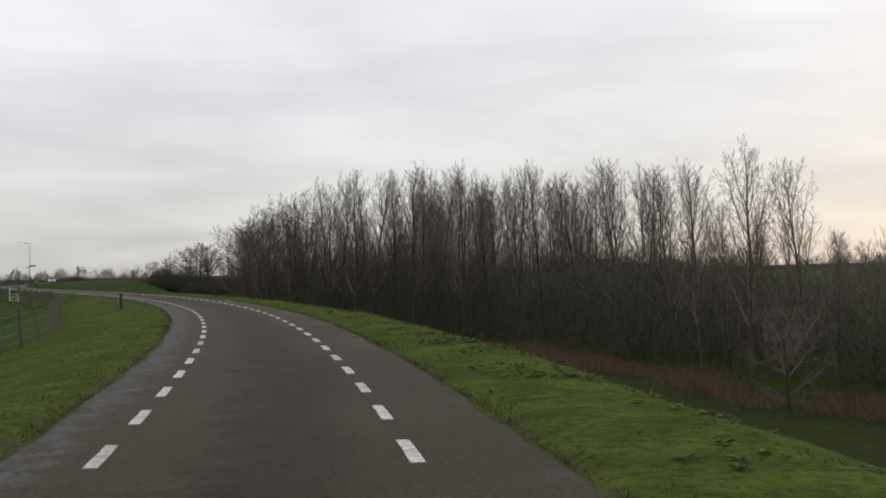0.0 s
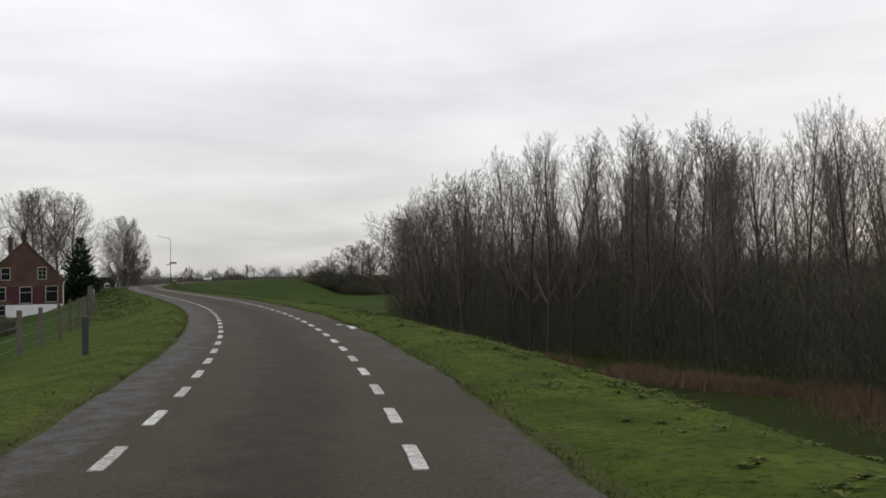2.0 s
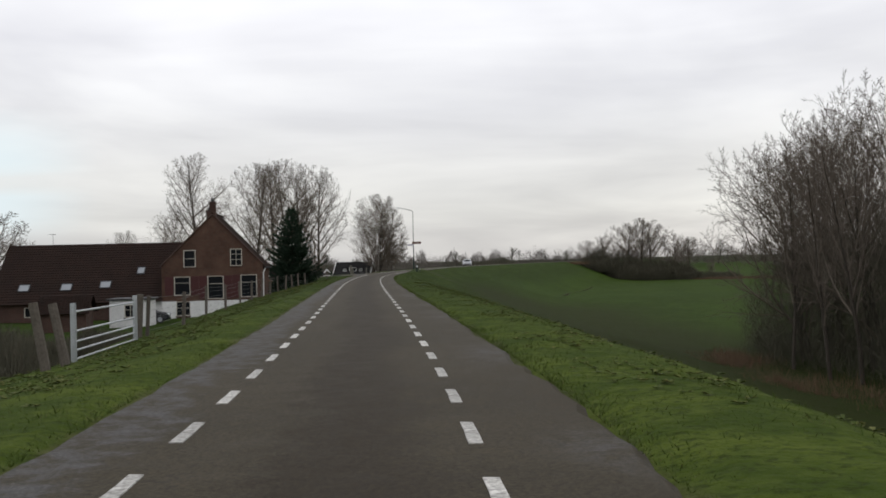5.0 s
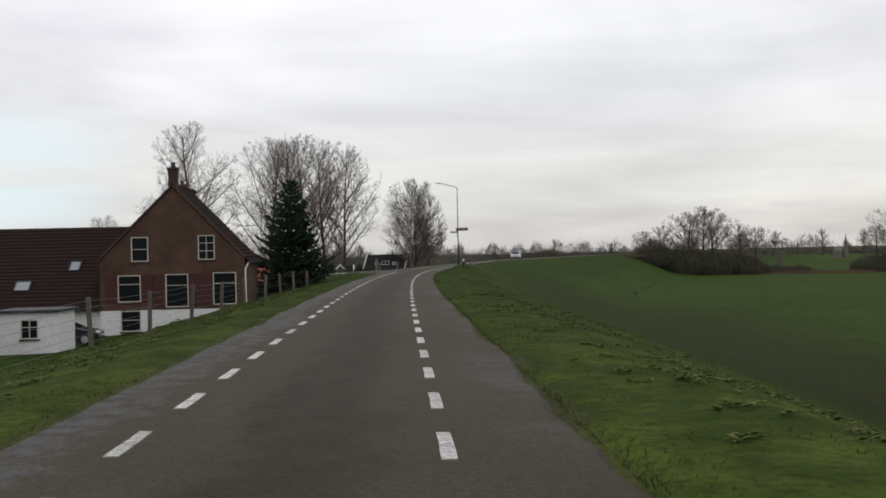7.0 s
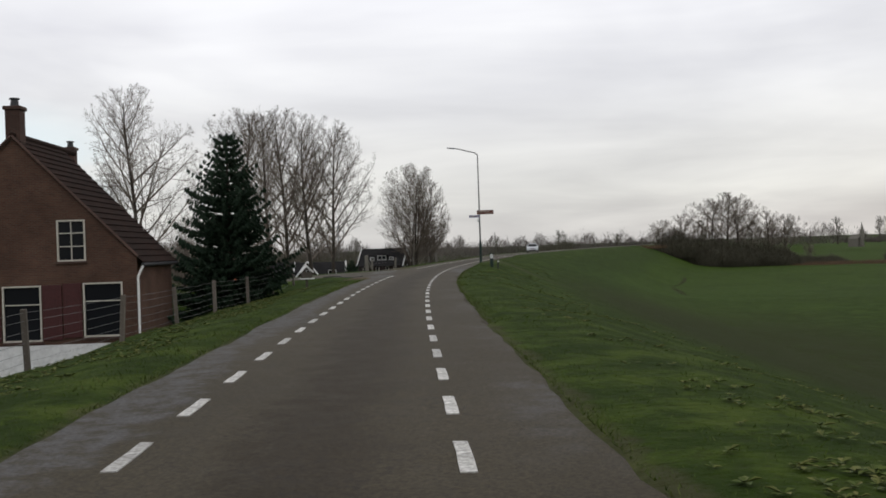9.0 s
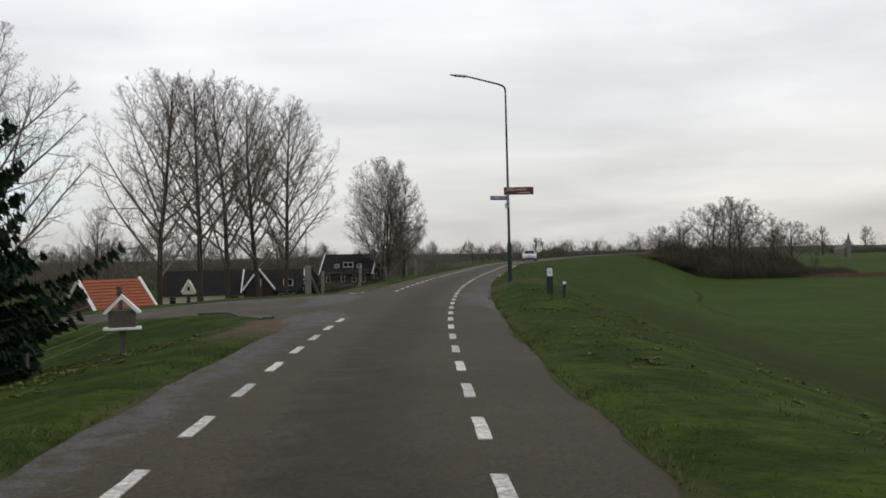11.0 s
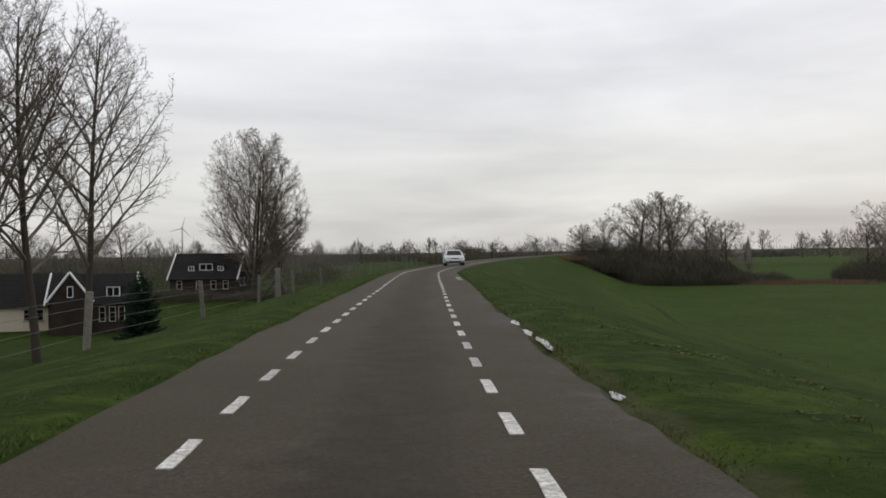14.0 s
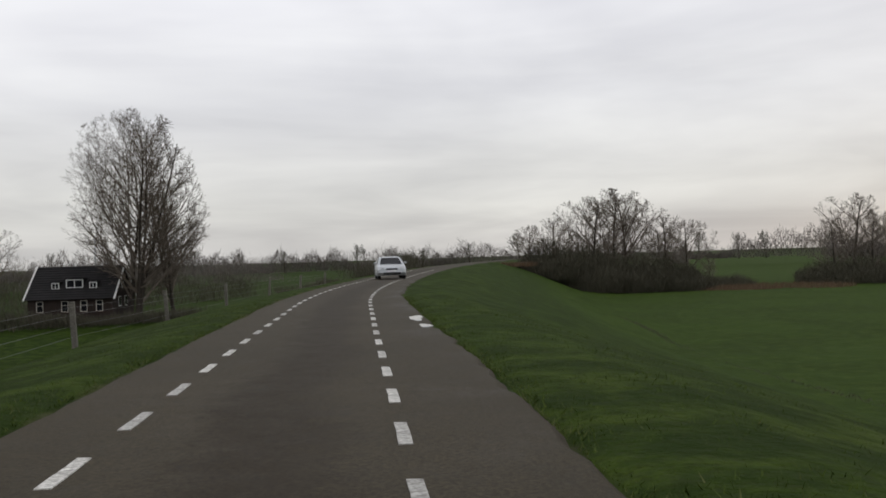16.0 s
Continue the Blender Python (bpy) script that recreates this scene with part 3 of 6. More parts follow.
def grow(rng, height, spread, trunk_r, first, levels=4, lean=0.0, count=(11, 7, 6), up=0.55, twig=0.011, stems=1, ang=(38, 62), fork=(26, 46), ratio=(0.40, 0.62), shape=(0.80, 1.0, 0.74, 0.30), top=1.0, dome=0.0, low=0.2):
    """Branch lines of a bare tree, each as points and radii; level 0 is the trunk. The limbs sweep upwards, the finer wood less and less."""
    lines = []
    z_low = low * height

    def outside(p):
        """Past the rounded outline of the crown, which is dome metres wide from the middle."""
        rel = (p.z - z_low) / (height - z_low)
        lim = dome * float(np.interp(rel, [-0.12, 0.0, 0.14, 0.30, 0.45, 0.62, 0.78, 0.90, 0.97, 1.0], [0.35, 0.60, 0.86, 0.98, 1.0, 0.98, 0.88, 0.68, 0.44, 0.20]))
        lim *= 1.0 + 0.16 * noise.noise((p.x * 0.35, p.y * 0.35, p.z * 0.35))
        return rel > 1.0 or math.hypot(p.x, p.y) > lim

    def reach(p, d):
        """Metres to that outline along a limb that sweeps upwards."""
        far = 0.0
        while far < spread * 1.25:
            p = p + d * 0.4
            d = (d + Vector((0, 0, up * 0.05))).normalized()
            far += 0.4
            if outside(p):
                break
        return far

    def shoot(p, d, length, r, level):
        steps = (9, 7, 4, 2, 2)[level]
        pts, rad = [p.copy()], [r]
        wob = (0.035, 0.055, 0.075, 0.10, 0.12)[level]
        rise = (0.04, up * 0.16, max(0.07, up * 0.13), max(0.09, up * 0.10), 0.0)[level]
        for i in range(steps):
            d = (d + Vector((rng.gauss(0, wob), rng.gauss(0, wob), rng.gauss(0, wob * 0.6) + rise))).normalized()
            p = p + d * (length / steps)
            f = (i + 1) / steps
            if dome and level > 0 and len(pts) > 1 and outside(p):
                break
            pts.append(p.copy())
            rad.append(max(twig * 0.6, r * (1 - f * (0.82 if level == 0 else 0.86))))
        lines.append((level, pts, rad))
        steps = len(pts) - 1
        if level + 1 >= levels:
            return
        k = count[min(level, len(count) - 1)]
        for j in range(k):
            f = (first + (top - first) * (j + rng.random()) / k) if level == 0 else 0.14 + 0.85 * (j + rng.random()) / k
            f = min(f, 0.98)
            q = f * steps
            i = min(int(q), steps - 1)
            at = pts[i].lerp(pts[i + 1], q - i)
            axis = (pts[i + 1] - pts[i]).normalized()
            side = axis.orthogonal().normalized()
            side.rotate(Matrix.Rotation(j * 2.399 + rng.uniform(-0.6, 0.6), 3, axis))
            if level == 0:
                rel = (f - first) / (1 - first)
                a = radians(rng.uniform(*ang)) * (1.0 - 0.30 * rel)
                ln = spread * float(np.interp(rel, [0, 0.22, 0.6, 1], shape)) * rng.uniform(0.82, 1.12)
            else:
                a = radians(rng.uniform(*fork)) * (1.0 + 0.12 * level)
                ln = length * (1.08 - 0.62 * f) * rng.uniform(*ratio)
            nd = (axis * math.cos(a) + side * math.sin(a)).normalized()
            if dome and level == 0:
                ln = max(0.8, reach(at, nd) * rng.uniform(0.86, 1.0))
            rr = max(twig, min(rad[i] * 0.60, ln * 0.0135 + twig * 0.4))
            shoot(at, nd, ln, rr, level + 1)

    for s in range(stems):
        off = Vector((rng.uniform(-1, 1), rng.uniform(-1, 1), 0)) * (0.35 * (stems > 1))
        d = Vector((rng.gauss(0, 0.12 if stems > 1 else 0.03) + lean, rng.gauss(0, 0.12 if stems > 1 else 0.03), 1)).normalized()
        shoot(off - Vector((0, 0, 0.5)), d, (height + 0.5) * (rng.uniform(0.85, 1.0) if stems > 1 else 1.0) * (0.93 if dome else 1.0), trunk_r, 0)
    return lines


def skin(lines, which, sides):
    verts, faces = [], []
    for level, pts, rad in lines:
        if level not in which:
            continue
        n = sides.get(level, 3)
        base = len(verts)
        k = len(pts)
        if level == 4:
            d = (pts[-1] - pts[0]).normalized()
            u = d.cross((0.31, 0.62, 0.32)).normalized() * rad[0] * 1.1
            verts += [pts[0] - u, pts[0] + u, pts[-1]]
            faces.append((base, base + 1, base + 2))
            continue
        for i in range(k):
            d = (pts[min(i + 1, k - 1)] - pts[max(i - 1, 0)]).normalized()
            u = d.cross((0.31, 0.22, 0.92) if abs(d.z) < 0.97 else (1, 0, 0)).normalized()
            w = d.cross(u)
            for j in range(n):
                a = 2 * math.pi * j / n
                verts.append(pts[i] + (u * math.cos(a) + w * math.sin(a)) * rad[i])
        for i in range(k - 1):
            for j in range(n):
                a, b = base + i * n + j, base + i * n + (j + 1) % n
                faces.append((a, b, b + n, a + n))
    return verts, faces


def tree_meshes(name, seed, bark, twigs, **kw):
    rng = random.Random(seed)
    lines = grow(rng, **kw)
    v, f = skin(lines, {0}, {0: 8})
    trunk = mesh_of(name + "_trunk", v, f, bark, True)
    v, f = skin(lines, {1, 2, 3, 4}, {1: 4, 2: 3, 3: 3})
    crown = mesh_of(name + "_crown", v, f, twigs)
    return trunk, crown


def place_tree(meshes, x, y, z, turn, scale, label, category="tree", group="", name="bare_tree", wide=1.0):
    ob = thing(name, Matrix.LocRotScale((x, y, z), Euler((0, 0, turn)), (scale * wide, scale * wide, scale)), label, category, group)
    part("trunk", meshes[0], None, ob)
    part("crown", meshes[1], None, ob)
    return ob

# ---- the dike: road line, height of the land ----
# the painted line by the field side; the road lies 3.1 m to its left and 1.06 m to its right
LINE = [(-18.5, -40), (-6.8, -20.5), (-0.6, -9), (4.62, 1.32), (9.53, 13.36), (13.68, 25.68), (16.98, 38.25), (19.33, 51.03), (20.78, 63.95), (21.47, 76.93), (21.68, 89.92), (21.72, 102.92), (21.75, 115.92), (21.85, 128.92), (22.09, 141.92), (22.58, 154.91), (23.49, 167.88), (24.92, 180.8), (26.86, 193.65), (29.14, 206.45), (31.53, 219.23), (33.93, 232.01), (36.5, 244.8), (40.1, 258.5), (45.5, 276), (53.5, 300), (63, 327), (77, 362), (98, 410), (126, 468), (160, 532)]


def smooth_line(pts, step):
    out = []
    P = [Vector((*p, 0)) for p in pts]
    P = [2 * P[0] - P[1]] + P + [2 * P[-1] - P[-2]]
    for i in range(1, len(P) - 2):
        a, b, c, d = P[i - 1:i + 3]
        n = max(2, int((c - b).length / step))
        for j in range(n):
            t = j / n
            out.append(0.5 * ((2 * b) + (c - a) * t + (2 * a - 5 * b + 4 * c - d) * t * t + (3 * b - a - 3 * c + d) * t ** 3))
    out.append(P[-2])
    return out


def resample(pts, step):
    arr = np.array([(p.x, p.y) for p in pts])
    seg = np.r_[0, np.cumsum(np.hypot(*np.diff(arr, axis=0).T))]
    s = np.arange(0, seg[-1], step)
    return np.c_[np.interp(s, seg, arr[:, 0]), np.interp(s, seg, arr[:, 1])]


RAIL = resample(smooth_line(LINE, 1.0), 0.5)
TAN = np.gradient(RAIL, axis=0)
TAN /= np.hypot(*TAN.T)[:, None]
S0 = 0.5 * int(np.argmin((RAIL[:, 0] - 8.41) ** 2 + (RAIL[:, 1] - 10.47) ** 2))  # where the dashes are counted from


def on_line(s, lat=0.0):
    """A point s metres along the painted line from the first dash, lat metres to its right, and the heading there."""
    q = (s + S0) / 0.5
    i = int(min(max(q, 0), len(RAIL) - 2))
    p = RAIL[i] + (RAIL[i + 1] - RAIL[i]) * (q - i)
    t = TAN[i]
    return p[0] + t[1] * lat, p[1] - t[0] * lat, math.atan2(-t[0], t[1])


def side_of(x, y):
    """Metres to the right of the painted line, for arrays of places, and metres along it."""
    x, y = np.atleast_1d(np.asarray(x, float)), np.atleast_1d(np.asarray(y, float))
    lat, along = np.empty(len(x)), np.empty(len(x))
    R2 = RAIL[::4]
    T2 = TAN[::4]
    for k in range(0, len(x), 20000):
        dx = x[k:k + 20000, None] - R2[None, :, 0]
        dy = y[k:k + 20000, None] - R2[None, :, 1]
        i = np.argmin(dx * dx + dy * dy, axis=1)
        j = np.arange(len(i))
        lat[k:k + 20000] = dx[j, i] * T2[i, 1] - dy[j, i] * T2[i, 0]
        along[k:k + 20000] = i * 2.0 + dx[j, i] * T2[i, 0] + dy[j, i] * T2[i, 1] - S0
        far = np.hypot(dx[j, i], dy[j, i])
        lat[k:k + 20000] = np.where(far > 30, np.sign(lat[k:k + 20000]) * far, lat[k:k + 20000])
    return lat, along


RAMP = [(21.5, 177.0, 0.0), (17.0, 177.6, -0.10), (12.0, 178.0, -0.45), (6.0, 177.8, -1.2), (-2.0, 177.3, -2.6), (-12.0, 177.0, -3.3), (-30.0, 177.0, -3.4)]
NEAR_EDGE = [(22.0, 163.4), (20.7, 165.0), (20.15, 166.2), (20.0, 167.4), (19.75, 168.9), (19.3, 170.0), (18.5, 171.5), (17.4, 172.4), (15.0, 173.2), (12.0, 173.8), (6.0, 174.5), (-2.0, 174.9), (-12.0, 175.0), (-30.0, 175.0)]
FAR_EDGE = [(24.3, 189.6), (23.2, 187.8), (22.5, 185.8), (22.0, 184.0), (21.3, 182.4), (20.2, 181.5), (18.9, 181.0), (16.8, 180.4), (14.0, 180.1), (10.0, 179.9), (4.0, 179.7), (-4.0, 179.4), (-12.0, 179.3), (-30.0, 179.3)]
MOUTH = NEAR_EDGE + FAR_EDGE[::-1]


def inside(poly, x, y):
    c = np.zeros(len(x), bool)
    j = len(poly) - 1
    for i in range(len(poly)):
        (xi, yi), (xj, yj) = poly[i], poly[j]
        c ^= ((yi > y) != (yj > y)) & (x < (xj - xi) * (y - yi) / (yj - yi + 1e-9) + xi)
        j = i
    return c


def lump(x, y, k):
    """Small unevenness of the turf."""
    return (np.sin(x * 0.71 * k + 1.3) * np.sin(y * 0.63 * k + 0.4) + 0.6 * np.sin(x * 1.7 * k + y * 1.1 * k) * np.sin(y * 1.9 * k - x * 0.7 * k))


def bulge(s):
    """How much farther than usual the asphalt reaches on the house side, in the bend."""
    return np.interp(s, [0, 16, 42, 56, 70, 102, 120, 150, 172, 184, 206, 215, 240], [0, 0.02, 0.08, 0.14, 0.16, 0.11, 0.14, 0.14, 0.3, 0.40, 0.24, 0.18, 0.1])


def bulge_right(s):
    """The same on the field side, along the junction."""
    return np.interp(s, [60, 70, 80, 150, 158, 172, 190, 206, 214, 240], [0, 0.12, 0.05, 0.0, 0.08, 0.12, 0.05, 0.12, 0.22, 0.1])


def land(x, y):
    """The height of the land at arrays of places."""
    x, y = np.atleast_1d(np.asarray(x, float)), np.atleast_1d(np.asarray(y, float))
    lat, s = side_of(x, y)
    b_r = bulge_right(s)
    right = np.interp(lat - b_r, [-9, 1.0, 1.6, 2.6, 4.2, 7, 18.5, 23, 60, 140], [0, 0.0, 0.03, -0.02, -0.45, -1.4, -4.75, -5.2, -5.4, -6.9])
    # beside the wood the verge ends in a sharp crest above a steep bank
    bank = np.interp(lat, [-9, 1.0, 1.6, 2.7, 3.3, 5, 12, 15, 23, 60, 140], [0, 0.0, 0.03, 0.03, -0.12, -0.85, -4.2, -4.95, -5.2, -5.4, -6.9])
    k_bank = np.interp(s, [84, 112], [1.0, 0.0])
    right = bank * k_bank + right * (1 - k_bank)
    b_l = bulge(s)
    # the far fields on the other side lie deeper too
    right = right * (1 + 0.32 * np.clip((s - 215) / 70, 0, 1) * np.clip((lat - 6) / 10, 0, 1))
    left = np.interp(-lat - b_l, [-9, 3.0, 3.6, 4.6, 7.6, 12.5, 15.5, 60], [0, 0.0, 0.04, -0.12, -0.72, -2.7, -3.3, -3.4])
    # the polder behind the side road lies deeper
    deep = np.interp(y, [172, 200, 262, 296, 312, 330, 400], [0, 0.7, 0.9, 1.25, 1.0, 0.55, 0.6])
    left = left * (1 + deep * np.clip((-lat - 8) / 8, 0, 1))
    z = np.where(lat > -1, right, left)
    # the bank by the lamp and the field track
    z = z + np.where(lat > 1.2, 1, 0) * 0.46 * np.exp(-((s - 171) / 7) ** 2 - ((lat - 3.0) / 2.2) ** 2) * np.clip((lat - 1.1) / 0.8, 0, 1)
    # the side road's ramp
    rx = np.array([p[0] for p in RAMP]); ry = np.array([p[1] for p in RAMP]); rz = np.array([p[2] for p in RAMP])
    o = np.argsort(rx)
    cy, cz = np.interp(x, rx[o], ry[o]), np.interp(x, rx[o], rz[o])
    w = np.clip(1.0 - (np.abs(y - cy) - 5.9) / 4.0, 0, 1) * np.clip((x + 32) / 4, 0, 1) * (x < 22)
    z = np.where((lat < -3.0), z * (1 - w) + cz * w, z)
    off = np.maximum(lat - 1.4 - b_r, -lat - 3.4 - b_l)
    z = z + 0.035 * np.clip(off, 0, 1) * lump(x, y, 1.0) + 0.02 * np.clip(off / 4, 0, 1) * lump(x, y, 0.23)
    # under the asphalt the earth lies a little lower
    z = np.where((lat < 1.0 + b_r) & (lat > -3.0 - b_l), -0.10, z)
    z = np.where(inside(MOUTH, x, y) & (lat < 0), cz - 0.035, z)
    return z


def land_at(x, y):
    return float(land([x], [y])[0])


def axis_steps(bounds):
    out = []
    for a, b, st in bounds:
        out += list(np.arange(a, b, st))
    return np.array(out + [bounds[-1][1]])


GX = axis_steps([(-3200, -600, 200), (-600, -140, 40), (-140, -40, 8), (-40, -14, 2), (-14, 46, 0.5), (46, 80, 2), (80, 200, 8), (200, 640, 40), (640, 3200, 200)])
GY = axis_steps([(-2600, -400, 200), (-400, -100, 40), (-100, -30, 8), (-30, -6, 2), (-6, 216, 0.6), (216, 300, 1.2), (300, 420, 4), (420, 900, 16), (900, 4600, 200)])
gx, gy = np.meshgrid(GX, GY)
gz = land(gx.ravel(), gy.ravel())
nxg, nyg = len(GX), len(GY)
g_verts = np.c_[gx.ravel(), gy.ravel(), gz]
g_faces = [(j * nxg + i, j * nxg + i + 1, (j + 1) * nxg + i + 1, (j + 1) * nxg + i) for j in range(nyg - 1) for i in range(nxg - 1)]
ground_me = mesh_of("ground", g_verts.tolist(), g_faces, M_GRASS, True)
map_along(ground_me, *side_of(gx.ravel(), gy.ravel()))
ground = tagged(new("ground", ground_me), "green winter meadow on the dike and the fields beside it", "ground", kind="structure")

# the road: asphalt with a slight crown, a greyer patched strip along the house side
ROAD_S = np.arange(-46, 560, 0.5)
LATS = [-3.12, -3.0, -2.45, -1.03, 0.35, 0.95, 1.07]
r_verts, r_faces = [], []
rng = random.Random(5)
for a, s in enumerate(ROAD_S):
    wl_, wr_ = 0.10 * noise.noise((s * 0.35, 3.1, 0)) + 0.06 * noise.noise((s * 1.3, 8, 0)), 0.14 * noise.noise((s * 0.35, 9.7, 0)) + 0.12 * noise.noise((s * 1.4, 2, 0))
    for b, lat in enumerate(LATS):
        e = wl_ if b < 2 else (wr_ if b > 4 else 0)
        x, y, h = on_line(s, lat + e - (float(bulge(s)) if b < 2 else 0.0) + (float(bulge_right(s)) if b > 4 else 0.0))
        z = 0.012 - 0.010 * ((lat + 1.03) / 2.0) ** 2
        if b in (0, 6):
            z = -0.08
        r_verts.append((x, y, z))
nl = len(LATS)
for a in range(len(ROAD_S) - 1):
    for b in range(nl - 1):
        r_faces.append((a * nl + b, a * nl + b + 1, (a + 1) * nl + b + 1, (a + 1) * nl + b))
road_me = mesh_of("road", r_verts, r_faces, M_ASPHALT, False)
map_along(road_me, np.tile(LATS, len(ROAD_S)), np.repeat(ROAD_S, nl))
road = tagged(new("road", road_me), "worn grey asphalt dike road with broken white edge lines", "road", kind="structure")

# side road: lofted between its two edges
n_edge, f_edge = smooth_line(NEAR_EDGE, 0.4), smooth_line(FAR_EDGE, 0.4)


def even(pts, n):
    arr = np.array([(p.x, p.y) for p in pts])
    seg = np.r_[0, np.cumsum(np.hypot(*np.diff(arr, axis=0).T))]
    q = np.linspace(0, seg[-1], n)
    return np.c_[np.interp(q, seg, arr[:, 0]), np.interp(q, seg, arr[:, 1])]


na, fa = even(n_edge, 60), even(f_edge, 60)
sr_v, sr_f = [], []
for k in range(60):
    for g in (0.0, 0.02, 0.25, 0.5, 0.75, 0.98, 1.0):
        x, y = na[k] * (1 - g) + fa[k] * g
        zc = float(np.interp(x, [p[0] for p in RAMP][::-1], [p[2] for p in RAMP][::-1]))
        sr_v.append((x, y, zc + (0.004 if 0.01 < g < 0.99 else -0.045)))
for k in range(59):
    for c in range(6):
        sr_f.append((k * 7 + c, k * 7 + c + 1, (k + 1) * 7 + c + 1, (k + 1) * 7 + c))
side_road = tagged(new("side_road", mesh_of("side_road", sr_v, sr_f, M_ASPHALT_SIDE)), "grey asphalt side road that drops from the dike", "road", kind="structure")

# broken lines: one metre of paint, one metre of gap
d_bm = bmesh.new()
drng = random.Random(3)
edge = [(-0.05, 0.0), (-0.052, 0.30), (-0.048, 0.60), (-0.05, 0.9), (0.05, 0.9), (0.047, 0.63), (0.052, 0.32), (0.05, 0.0)]
top = [d_bm.verts.new((x + drng.uniform(-.004, .004), y + drng.uniform(-.015, .015), 0.004)) for x, y in edge]
low = [d_bm.verts.new((v.co.x * 1.03, v.co.y, -0.01)) for v in top]
d_bm.faces.new(top[::-1])
for i in range(8):
    d_bm.faces.new((top[i], top[(i + 1) % 8], low[(i + 1) % 8], low[i]))
dash_me = bpy.data.meshes.new("dash")
d_bm.normal_update()
d_bm.to_mesh(dash_me)
d_bm.free()
dash_me.materials.append(M_PAINT)


LEFT_S = [-2, 15, 30, 45, 60, 75, 90, 105, 120, 140, 160, 180, 195, 210, 225]
LEFT_LAT = [2.30, 2.23, 2.17, 2.28, 2.24, 2.25, 2.26, 2.24, 2.26, 2.24, 2.29, 2.29, 2.28, 2.25, 2.23]


def dash(s, lat):
    x, y, h = on_line(s, lat)
    x2, y2, h2 = on_line(s + 0.9, lat)
    ob = new("dash", dash_me)
    ob.parent = road
    z = 0.0165 - 0.010 * ((lat + 1.03) / 2.0) ** 2
    ob.matrix_world = pose(x, y, z, 0, 0, math.degrees(math.atan2(-(x2 - x), y2 - y)))


for k in range(-8, 150):
    dash(2 * k - 0.33, 0.0)
    s_left = 2 * k + float(np.interp(2 * k, [164, 171], [0.09, 0.82]))
    if not 159.4 < s_left < 172.4:
        dash(s_left, -float(np.interp(2 * k, LEFT_S, LEFT_LAT)))

# ---- trees ----
POPLAR = [tree_meshes("poplar%s" % "abcd"[i], 11 + i, M_BARK, M_TWIG, height=19.4, spread=10.2, trunk_r=0.26, first=0.25, levels=5, count=(27, 12, 8, 5), up=0.22, twig=0.0088, ang=(40, 62), fork=(26, 52), ratio=(0.32, 0.50), dome=5.7, low=0.27) for i in range(4)]
WOOD = [tree_meshes("wood%s" % "abcd"[i], 31 + i, M_BARK_DARK, M_TWIG, height=14.2, spread=5.8, trunk_r=0.15, first=0.26, levels=5, count=(18, 8, 6, 5), up=0.95, twig=0.0085, ang=(24, 42), fork=(22, 42), ratio=(0.34, 0.54), shape=(0.70, 1.0, 0.86, 0.34)) for i in range(4)]
BROAD = [tree_meshes("broad%s" % "ab"[i], 51 + i, M_BARK_DARK, M_TWIG, height=9.0, spread=6.4, trunk_r=0.20, first=0.18, levels=5, count=(18, 10, 7, 6), up=0.18, twig=0.012, ang=(42, 72), fork=(28, 54), ratio=(0.34, 0.54), dome=4.1, low=0.18) for i in range(2)]
FANNED = [tree_meshes("fanned%s" % "ab"[i], 55 + i, M_BARK_DARK, M_TWIG, height=13.0, spread=9.5, trunk_r=0.20, first=0.10, levels=5, count=(13, 9, 6, 4), up=0.35, twig=0.012, stems=2, lean=-0.16, ang=(30, 56), fork=(22, 44), ratio=(0.40, 0.60), shape=(0.9, 1.0, 0.8, 0.34)) for i in range(2)]
CLUMP = tree_meshes("clump", 61, M_BARK, M_TWIG, height=18.8, spread=11.0, trunk_r=0.20, first=0.10, levels=5, count=(20, 12, 8, 5), up=0.22, twig=0.0095, stems=4, ang=(36, 64), fork=(24, 48), ratio=(0.32, 0.50), dome=6.2, low=0.16)
CLUMP_DARK = tree_meshes("clump_dark", 64, M_BARK_DARK, M_TWIG, height=14.5, spread=8.0, trunk_r=0.22, first=0.12, levels=5, count=(20, 11, 8, 5), up=0.35, twig=0.012, stems=2, ang=(30, 52), fork=(22, 44), ratio=(0.32, 0.50), dome=3.8, low=0.2)
FARTREE = [tree_meshes("far%s" % "ab"[i], 91 + i, M_BARK_DARK, M_TWIG_DARK, height=8.0, spread=5.5, trunk_r=0.30, first=0.2, levels=4, count=(9, 6, 4), up=0.5, twig=0.07, ang=(30, 55)) for i in range(2)]

# poplars behind the farm
for i, (x, y, h, t) in enumerate(((2.3, 239.4, 1.31, 0), (4.3, 249, 1.42, 1), (6.1, 257.1, 1.45, 2), (9.6, 259, 1.42, 3), (11.5, 268.4, 1.46, 1), (-4.3, 217, 1.26, 2), (-8.6, 258.5, 0.72, 3), (-9.4, 222, 0.84, 1), (-13.5, 212, 0.66, 0))):
    place_tree(POPLAR[t], x, y, land_at(x, y), i * 1.9, h, "tall bare poplar with an upswept crown below the dike", "tree", "poplars by the farms", "poplar", wide=0.94)
place_tree(CLUMP, 25.2, 330.0, land_at(25.2, 330.0), 0.4, 1.34, "bare tree of several stems with a dense egg-shaped crown", "tree", name="multi_stem_tree", wide=1.0)
place_tree(CLUMP_DARK, 29.6, 337.0, land_at(29.6, 337.0), 1.9, 1.28, "darker bare tree with dense upright twigs beside a larger one", "tree", name="multi_stem_tree")


